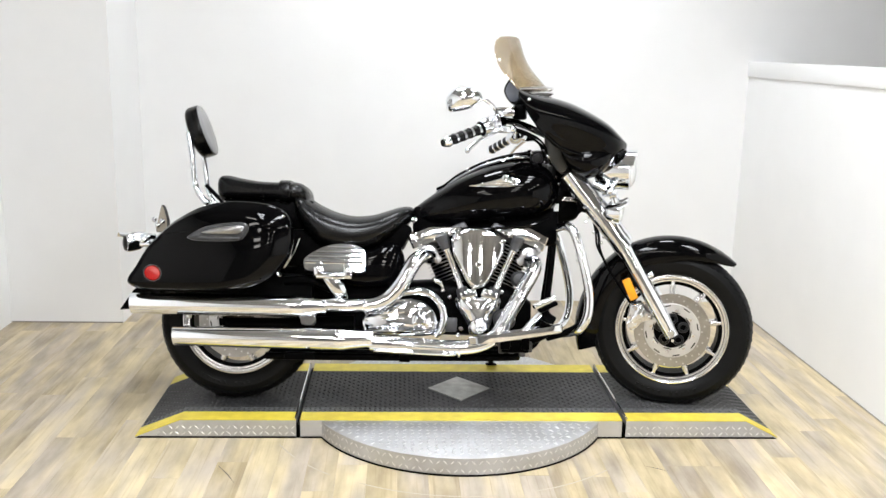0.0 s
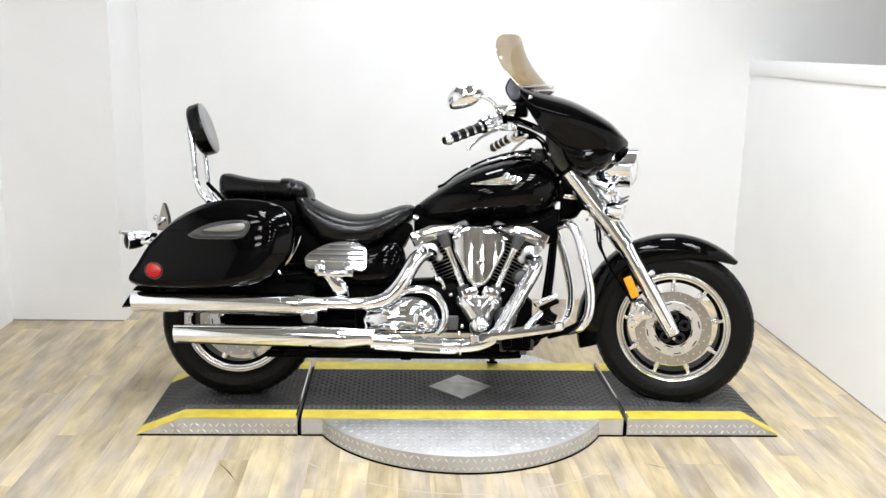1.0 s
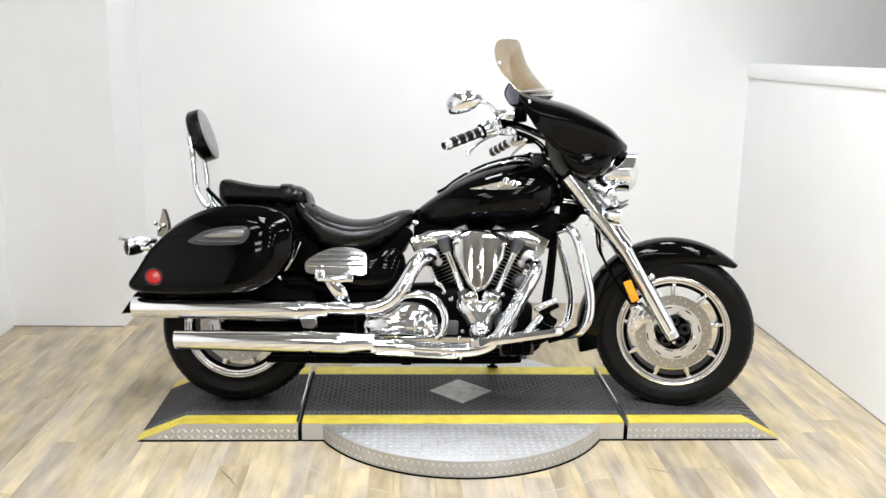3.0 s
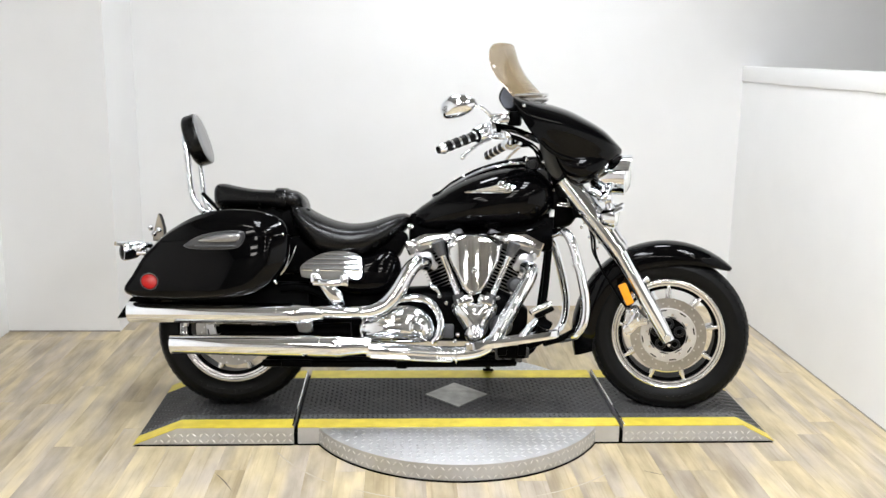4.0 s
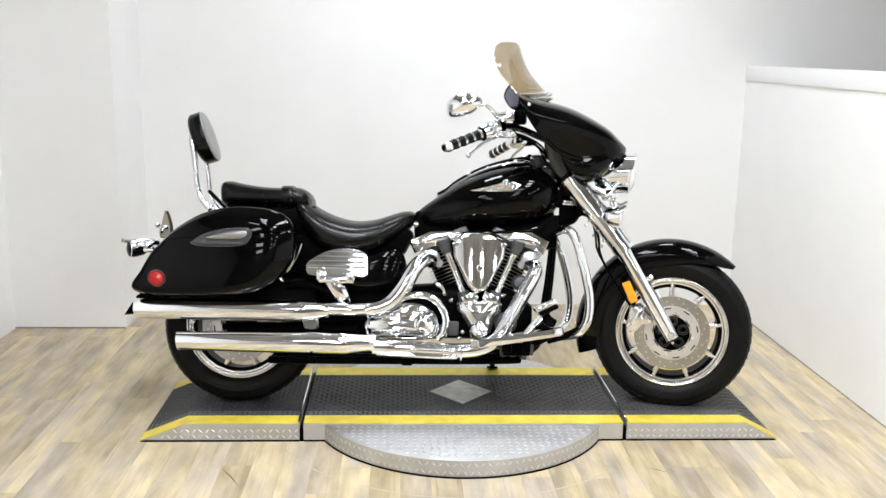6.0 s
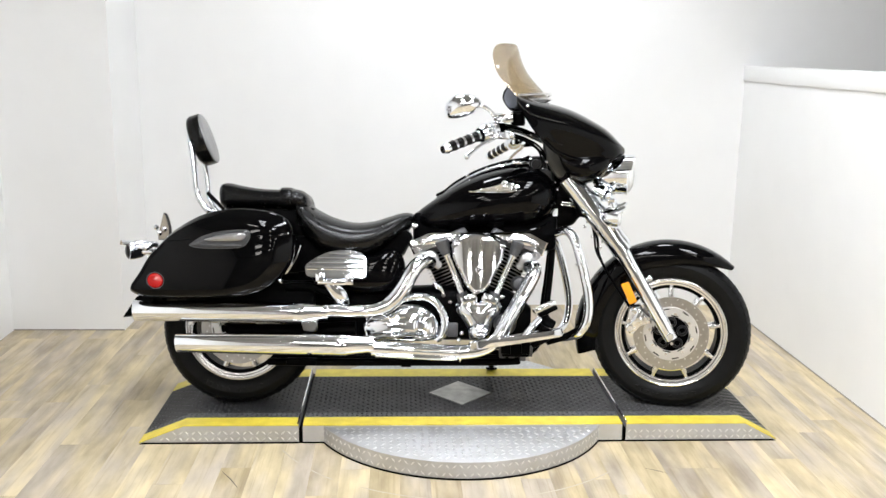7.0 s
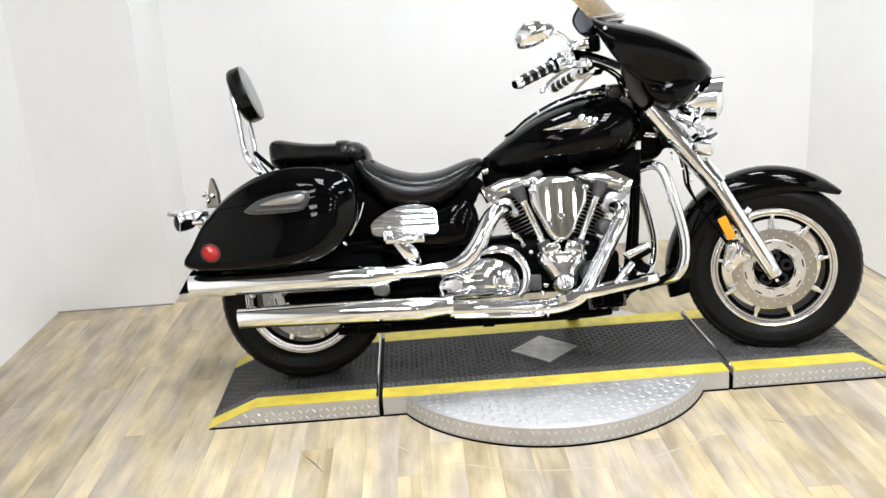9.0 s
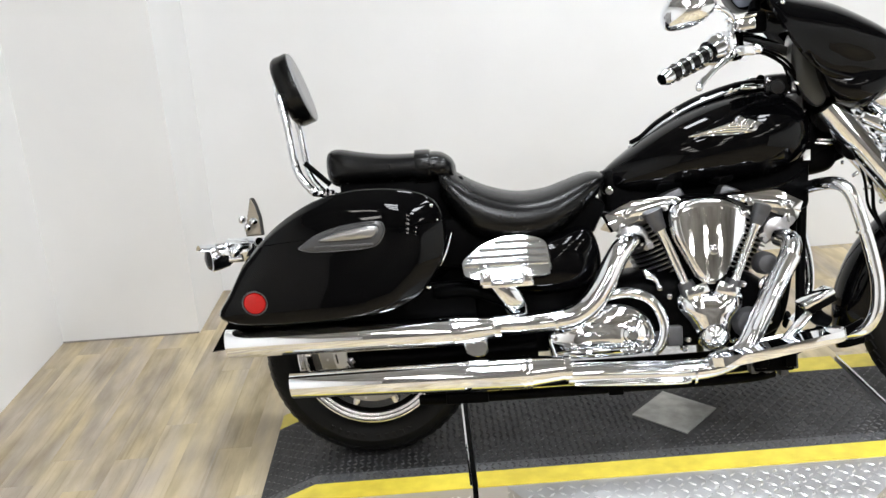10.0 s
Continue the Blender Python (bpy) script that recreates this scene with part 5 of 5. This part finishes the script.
for z in (0.330, 0.306, 0.282, 0.259):
    direct("cover_rib", tube([(0.515, -0.163, z - 0.004), (0.58, -0.171, z), (0.636, -0.172, z + 0.002)], [0.004, 0.0065, 0.004], 8), CHROME, gear)
direct("cover_hoop", tube([(0.600, -0.158, 0.388), (0.640, -0.160, 0.403), (0.701, -0.160, 0.408), (0.754, -0.160, 0.383), (0.783, -0.160, 0.322), (0.774, -0.160, 0.269), (0.752, -0.160, 0.243)], [0.010, 0.0125, 0.0145, 0.0145, 0.0145, 0.0135, 0.011], 12, 5), CHROME, gear, "curved chrome hoop round the cover")
for x, z in ((0.62, 0.356), (0.675, 0.352), (0.722, 0.328), (0.738, 0.288), (0.722, 0.257), (0.60, 0.250), (0.52, 0.250), (0.495, 0.30), (0.556, 0.336)):
    direct("cover_screw", lathe([(0.0001, 0.010), (0.006, 0.009), (0.007, 0)], axis_y(x, -0.158, z), 10), CHROME, gear)

# side cover and passenger boards
direct("side_cover", pillow([(0.300, 0.500), (0.368, 0.552), (0.495, 0.566), (0.575, 0.590), (0.615, 0.574), (0.635, 0.508), (0.624, 0.450), (0.579, 0.421), (0.453, 0.413), (0.347, 0.440)], [(0.97, -0.02), (1.0, -0.06), (1.0, -0.105), (0.965, -0.128), (0.90, -0.143), (0.78, -0.153), (0.5, -0.160), (0.1, -0.162)]), PAINT, bike, "gloss black rounded side cover")
board_outline = [(0.272, 0.552), (0.278, 0.582), (0.335, 0.622), (0.392, 0.639), (0.453, 0.637), (0.490, 0.620), (0.497, 0.587), (0.493, 0.533), (0.440, 0.524), (0.35, 0.522), (0.285, 0.530)]
for side in (1, -1):
    flip = mirrored if side < 0 else (lambda s: s)
    tip_up = Matrix.Translation((0, -0.2, 0.511)) @ Matrix.Rotation(radians(-21), 4, "X") @ Matrix.Translation((0, 0.2, -0.52))
    board = add("passenger_board", flip(moved(pillow(board_outline, [(0.97, -0.195), (1, -0.20), (1, -0.215), (0.96, -0.221), (0.5, -0.222)], 4), tip_up)), CHROME, bike, "folded chrome passenger floorboard", 30)
    ribs = [tube([(x0, -0.222, z), (x1, -0.222, z)], 0.0065, 8, smooth=False) for z, x0, x1 in ((0.622, 0.36, 0.475), (0.603, 0.32, 0.488), (0.584, 0.29, 0.49), (0.565, 0.282, 0.49))]
    add("rib", flip(moved(join(*ribs), tip_up)), CHROME, board, "raised chrome ribs")
    add("board_hinge", flip(join(box(0.315, 0.345, -0.235, -0.20, 0.515, 0.548, 0.004), box(0.42, 0.445, -0.235, -0.20, 0.512, 0.545, 0.004), box(0.32, 0.45, -0.225, -0.19, 0.505, 0.525, 0.006))), CHROME, board)
    add("board_bracket", flip(tube([(0.352, -0.20, 0.512), (0.375, -0.195, 0.49), (0.398, -0.185, 0.455), (0.41, -0.17, 0.42)], [0.018, 0.027, 0.031, 0.026], 14, 4, flat=0.5)), CHROME, board, "chrome board bracket")

# exhaust
def muffler(x0, x1, x2, z0, z1, r0, r1, r2, y):
    pts = [(x0, y, z0), (x0 + 0.002, y, z0), (x0 + (x1 - x0) * 0.4, y, z0 + (z1 - z0) * 0.4), (x1 - 0.03, y, z1), (x1, y, z1), (x2 - 0.01, y, z1 + 0.004), (x2, y, z1 + 0.004)]
    rows = [tube(pts, [r0 * 0.985, r0, r0 + (r1 - r0) * 0.5, r1, r1, r2, r2], 28, smooth=False)]
    ob = add("muffler", rows[0], CHROME, bike, "long chrome muffler", 20)
    add("outlet", tube([(x0 - 0.0015, y, z0), (x0 + 0.05, y, z0)], r0 * 0.82, 24, smooth=False), SATIN, ob, "dark outlet")
    for k in (0.0, 0.016):
        add("bead_ring", tube([(x1 - 0.012 + k, y, z1), (x1 - 0.006 + k, y, z1)], r1 + 0.0022 - 0.05 * k, 28, smooth=False), CHROME, ob)
    add("clamp_ring", tube([(x2 - 0.012, y, z1 + 0.004), (x2 + 0.004, y, z1 + 0.004)], r2 + 0.003, 28, smooth=False), CHROME, ob)
    add("seam_ring", tube([(x1 - 0.075, y, z1), (x1 - 0.069, y, z1)], r1 + 0.0012, 28, smooth=False), CHROME, ob)
    return ob


muffler(-0.338, 0.262, 0.353, 0.397, 0.398, 0.0385, 0.0415, 0.029, -0.212)
muffler(-0.188, 0.414, 0.520, 0.284, 0.284, 0.036, 0.0435, 0.033, -0.230)
add("exhaust_pipe", tube([(0.345, -0.212, 0.402), (0.43, -0.211, 0.402), (0.489, -0.209, 0.405), (0.53, -0.207, 0.409), (0.568, -0.205, 0.425), (0.600, -0.203, 0.455), (0.628, -0.200, 0.495), (0.652, -0.195, 0.540), (0.676, -0.188, 0.576), (0.700, -0.165, 0.592), (0.725, -0.13, 0.59)], [0.025, 0.026, 0.0265, 0.029, 0.030, 0.031, 0.030, 0.029, 0.028, 0.027, 0.026], 20, 5), CHROME, bike, "chrome rear exhaust header")
add("exhaust_pipe", tube([(0.515, -0.230, 0.266), (0.65, -0.228, 0.261), (0.80, -0.224, 0.255), (0.90, -0.217, 0.262), (0.965, -0.212, 0.297), (1.005, -0.205, 0.365), (1.05, -0.20, 0.455), (1.09, -0.193, 0.53), (1.105, -0.17, 0.572), (1.09, -0.13, 0.585)], [0.030, 0.029, 0.029, 0.028, 0.027, 0.027, 0.027, 0.026, 0.026, 0.026], 20, 5), CHROME, bike, "chrome front exhaust header")
add("heat_shield", join(tube([(1.0, -0.222, 0.355), (1.05, -0.217, 0.457), (1.098, -0.208, 0.545)], 0.021, 14)), CHROME, bike, "chrome header heat shields")
for z in (0.281, 0.251):
    add("shield_ridge", tube([(0.53, -0.250, z), (0.66, -0.252, z - 0.002), (0.80, -0.249, z - 0.007), (0.825, -0.244, z - 0.007)], [0.004, 0.008, 0.008, 0.004], 10), CHROME, bike, "raised ridge on the header heat shield")
for p, q, r in (((0.834, -0.223, 0.256), (0.840, -0.223, 0.256), 0.0335), ((0.493, -0.209, 0.405), (0.500, -0.209, 0.4055), 0.031), ((1.012, -0.206, 0.378), (1.016, -0.206, 0.386), 0.030)):
    add("pipe_band", tube([p, q], r, 20, smooth=False), CHROME, bike, "chrome pipe band")
add("muffler_clamp", join(pillow([(0.262, 0.366), (0.315, 0.372), (0.325, 0.352), (0.31, 0.33), (0.275, 0.33), (0.262, 0.345)], [(1, -0.19), (1, -0.225), (0.8, -0.235)], 3)), CHROME, bike, "chrome clamp between the mufflers")
add("muffler_hanger", join(box(-0.155, -0.140, -0.18, -0.16, 0.332, 0.365, 0.003), box(-0.13, -0.088, -0.17, -0.158, 0.343, 0.362, 0.004), rod((-0.088, -0.165, 0.348), (-0.05, -0.165, 0.345), 0.005)), POLISHED, bike, "bright muffler hanger")
add("heat_hose", tube([(0.20, -0.16, 0.482), (0.28, -0.17, 0.487), (0.35, -0.175, 0.465), (0.40, -0.17, 0.44)], 0.016, 12), SATIN, bike, "black rubber hose above the muffler")

# floorboards, pedal, engine guard
for side in (1, -1):
    flip = mirrored if side < 0 else (lambda s: s)
    fb = add("floorboard", flip(moved(pillow([(-0.155, -0.045), (-0.145, 0.045), (0.10, 0.055), (0.15, 0.03), (0.155, -0.03), (0.10, -0.05)], [(0.97, -0.008), (1, -0.012), (1, 0.012), (0.97, 0.016)], 4), Matrix.Translation((1.045, -0.255, 0.328)) @ Matrix.Rotation(radians(-10), 4, "Y") @ Matrix.Rotation(radians(-90), 4, "X"))), CHROME, bike, "chrome-edged rider floorboard", 30)
    add("board_mount", flip(join(box(0.99, 1.09, -0.235, -0.12, 0.238, 0.288, 0.006), box(0.985, 1.02, -0.25, -0.21, 0.25, 0.31, 0.004), box(1.06, 1.09, -0.25, -0.21, 0.25, 0.31, 0.004), tube([(1.07, -0.20, 0.265), (1.15, -0.17, 0.30), (1.20, -0.12, 0.33)], 0.012))), SATIN, fb, "black floorboard mount")
for k, (x, z) in enumerate(((0.995, 0.232), (1.03, 0.226), (1.07, 0.222), (1.095, 0.232))):
    direct("mount_lug", join(box(x - 0.011, x + 0.011, -0.225, -0.19, z - 0.045 + 0.006 * (k % 2), z, 0.004), lathe([(0.0001, 0.009), (0.006, 0.008), (0.007, 0.0)], axis_y(x, -0.225, z - 0.018), 10)), CAST, bike, "dark cast floorboard mount lug")
pedal = add("brake_pedal", tube([(1.06, -0.215, 0.315), (1.10, -0.235, 0.37), (1.135, -0.245, 0.41)], [0.012, 0.013, 0.011], 12, flat=0.7), CHROME, bike, "chrome brake pedal")
add("pedal_pad", moved(box(-0.042, 0.042, -0.035, 0.03, -0.009, 0.009, 0.005), Matrix.Translation((1.135, -0.245, 0.445)) @ Matrix.Rotation(radians(-28), 4, "Y")), CHROME, pedal, "chrome pedal cap")
add("pedal_rubber", join(moved(box(-0.036, 0.036, -0.03, 0.025, -0.024, -0.006, 0.005), Matrix.Translation((1.14, -0.245, 0.44)) @ Matrix.Rotation(radians(-28), 4, "Y")), tube([(1.13, -0.24, 0.425), (1.145, -0.235, 0.39), (1.175, -0.23, 0.375)], [0.016, 0.02, 0.016], 10)), SATIN, pedal, "black pedal block")
guard = [(1.175, -0.05, 0.70), (1.19, -0.14, 0.712), (1.212, -0.20, 0.712), (1.235, -0.222, 0.685), (1.262, -0.228, 0.605), (1.283, -0.23, 0.53), (1.297, -0.23, 0.46), (1.297, -0.228, 0.39), (1.28, -0.215, 0.34), (1.25, -0.17, 0.317), (1.19, -0.10, 0.305)]
add("engine_guard", tube(guard, 0.0165, 14, 5), CHROME, bike, "chrome tubular engine guard")
add("engine_guard", mirrored(tube(guard, 0.0165, 14, 5)), CHROME, bike, "chrome tubular engine guard")
add("guard_clamp", join(*[tube([guard[4], (1.264, -0.228, 0.597)], 0.019, 14, smooth=False)]), CHROME, bike)
add("guard_foot", tube([(1.28, -0.205, 0.345), (1.235, -0.17, 0.312), (1.17, -0.12, 0.285)], 0.014, 12), SATIN, bike, "black guard mount")

VIEW_FIT = None
add("side_stand", join(tube([(0.93, 0.08, 0.24), (0.97, 0.22, 0.17), (0.998, 0.352, 0.101)], 0.011, 10), box(0.975, 1.02, 0.335, 0.375, 0.090, 0.098, 0.003)), SATIN, bike, "black side stand")
wing = [(x + 0.012, 0.818 + (z - 0.815) * 0.72) for x, z in [(0.854, 0.795), (0.919, 0.811), (0.960, 0.832), (0.990, 0.846), (1.030, 0.842), (1.066, 0.826), (1.060, 0.808), (1.030, 0.796), (0.988, 0.793), (0.919, 0.793)]]
to_tank = Matrix.Translation((0.96, -0.1635, 0.818)) @ Matrix.Rotation(radians(-4), 4, "X") @ Matrix.Rotation(radians(2.5), 4, "Z")
badge = add("badge", moved(pillow([(x - 0.96, z - 0.818) for x, z in wing], [(1, 0.006), (1, -0.001), (0.8, -0.004), (0.4, -0.005)]), to_tank), CHROME, tank, "chrome winged tank ornament", 25)
for k in range(4):
    add("feather", moved(tube([(-0.085 + 0.018 * k, -0.004, -0.013 + 0.004 * k), (-0.01 + 0.012 * k, -0.006, -0.008 + 0.0065 * k), (0.06, -0.006, -0.009 + 0.0065 * k)], [0.0015, 0.003, 0.0035], 8), to_tank), CHROME, badge)
for x, z in ((0.07, 0.008), (0.045, 0.016)):
    add("stud", moved(lathe([(0.0001, 0.010), (0.010, 0.009), (0.015, 0.003), (0.016, -0.004)], axis_y(x, -0.003, z), 16), to_tank), CHROME, badge)


# ---- framed mesh panel on the side wall ----
panel = thing("mesh_panel", Matrix.Translation((LEFT, 0, 0)), "expanded metal screen in a weathered brown frame on the wall", "wall panel")
PY0, PY1, PZ0, PZ1, PW, PD = -0.95, 0.225, 0.146, 1.62, 0.052, 0.045
add("frame_stile", box(0.001, PD, PY1 - PW, PY1, PZ0, PZ1, 0.004), RUST, panel)
add("frame_stile", box(0.001, PD, PY0, PY0 + PW, PZ0, PZ1, 0.004), RUST, panel)
add("frame_rail", box(0.001, PD - 0.002, PY0 + PW, PY1 - PW, PZ0, PZ0 + PW, 0.004), RUST, panel)
add("frame_rail", box(0.001, PD - 0.002, PY0 + PW, PY1 - PW, PZ1 - PW, PZ1, 0.004), RUST, panel)
strands = []
inner_y0, inner_y1, inner_z0, inner_z1 = PY0 + PW - 0.01, PY1 - PW + 0.01, PZ0 + PW - 0.01, PZ1 - PW + 0.01
pitch_y, slope = 0.038, 0.55
span = (inner_z1 - inner_z0) / slope
for direction in (1, -1):
    start = inner_y0 - span if direction > 0 else inner_y0
    stop = inner_y1 if direction > 0 else inner_y1 + span
    y = start
    while y < stop:
        if direction > 0:
            lo, hi = max(0.0, inner_y0 - y), min(span, inner_y1 - y)
        else:
            lo, hi = max(0.0, y - inner_y1), min(span, y - inner_y0)
        if hi - lo > 0.01:
            p = (0.020 + 0.003 * direction, y + direction * lo, inner_z0 + slope * lo)
            q = (0.020 + 0.003 * direction, y + direction * hi, inner_z0 + slope * hi)
            strands.append(tube([p, q], 0.0026, 4, smooth=False))
        y += pitch_y
tagged(add("mesh_infill", join(*strands), MESHWIRE, panel, "grey expanded metal mesh"), kind="stuff")
add("screw", lathe([(0.0001, 0.004), (0.006, 0.003), (0.008, 0)], Matrix.Translation((PD, 0.02, PZ0 + 0.03)) @ Matrix.Rotation(radians(90), 4, "Y"), 12), POLISHED, panel)

# ---- floor planks ----
floor_ob = bpy.data.objects["floor"]
PLANK_W, PLANK_L = 0.102, 1.0
random.seed(5)


def plank_mesh(length):
    v, f = box(0.0002, PLANK_W - 0.0002, 0.0002, length - 0.0002, -0.008, 0.0)
    data = bpy.data.meshes.new("plank")
    data.from_pydata([tuple(p) for p in v], [], f)
    data.materials.append(PLANK)
    return data


plank_sizes = {}
row = 0
x = LEFT
while x < RIGHT:
    y = -4.8
    first = round(0.1 + 0.9 * random.random(), 2)
    while y < BACK:
        length = round(min(first if y == -4.8 else PLANK_L, BACK - y), 2)
        if length < 0.02:
            break
        if length > 0.0:
            if length not in plank_sizes:
                plank_sizes[length] = plank_mesh(length)
            plank = new("plank", plank_sizes[length])
            plank.parent = floor_ob
            plank.location = (x, y, 0)
        y += length
    x += PLANK_W

# scuff left by the turning turntable, and two scratches
SCUFF = material("pale_floor_scuff", (0.50, 0.44, 0.34), 0.42, second=(0.40, 0.345, 0.26), grain=30)
SCRATCH = material("dark_floor_scratch", (0.10, 0.085, 0.07), 0.6, vary=0.3, grain=30)


def floor_line(points, width):
    verts, faces = [], []
    for k, (px, py) in enumerate(points):
        qx, qy = points[min(k + 1, len(points) - 1)]
        ox, oy = points[max(k - 1, 0)]
        way = Vector((qx - ox, qy - oy, 0)).normalized()
        side = Vector((-way.y, way.x, 0)) * width * (0.5 if 0 < k < len(points) - 1 else 0.1)
        verts += [Vector((px, py, 0.0006)) + side, Vector((px, py, 0.0006)) - side]
        if k:
            faces.append((2 * k - 2, 2 * k - 1, 2 * k + 1, 2 * k))
    return verts, faces


for first, last, radius in ((207, 232, 0.735), (240, 281, 0.728), (287, 313, 0.724)):
    arc = [(-0.01 + radius * math.cos(radians(first + (last - first) * k / 16)), radius * math.sin(radians(first + (last - first) * k / 16))) for k in range(17)]
    add("scuff_mark", floor_line(arc, 0.006), SCUFF, floor_ob, "pale circular scuff mark")
for p, q in (((-0.848, -0.505), (-0.773, -0.631)), ((0.611, -0.509), (0.679, -0.548))):
    add("scratch", floor_line([p, ((p[0] + q[0]) / 2 + 0.004, (p[1] + q[1]) / 2), q], 0.005), SCRATCH, floor_ob, "thin dark scratch")
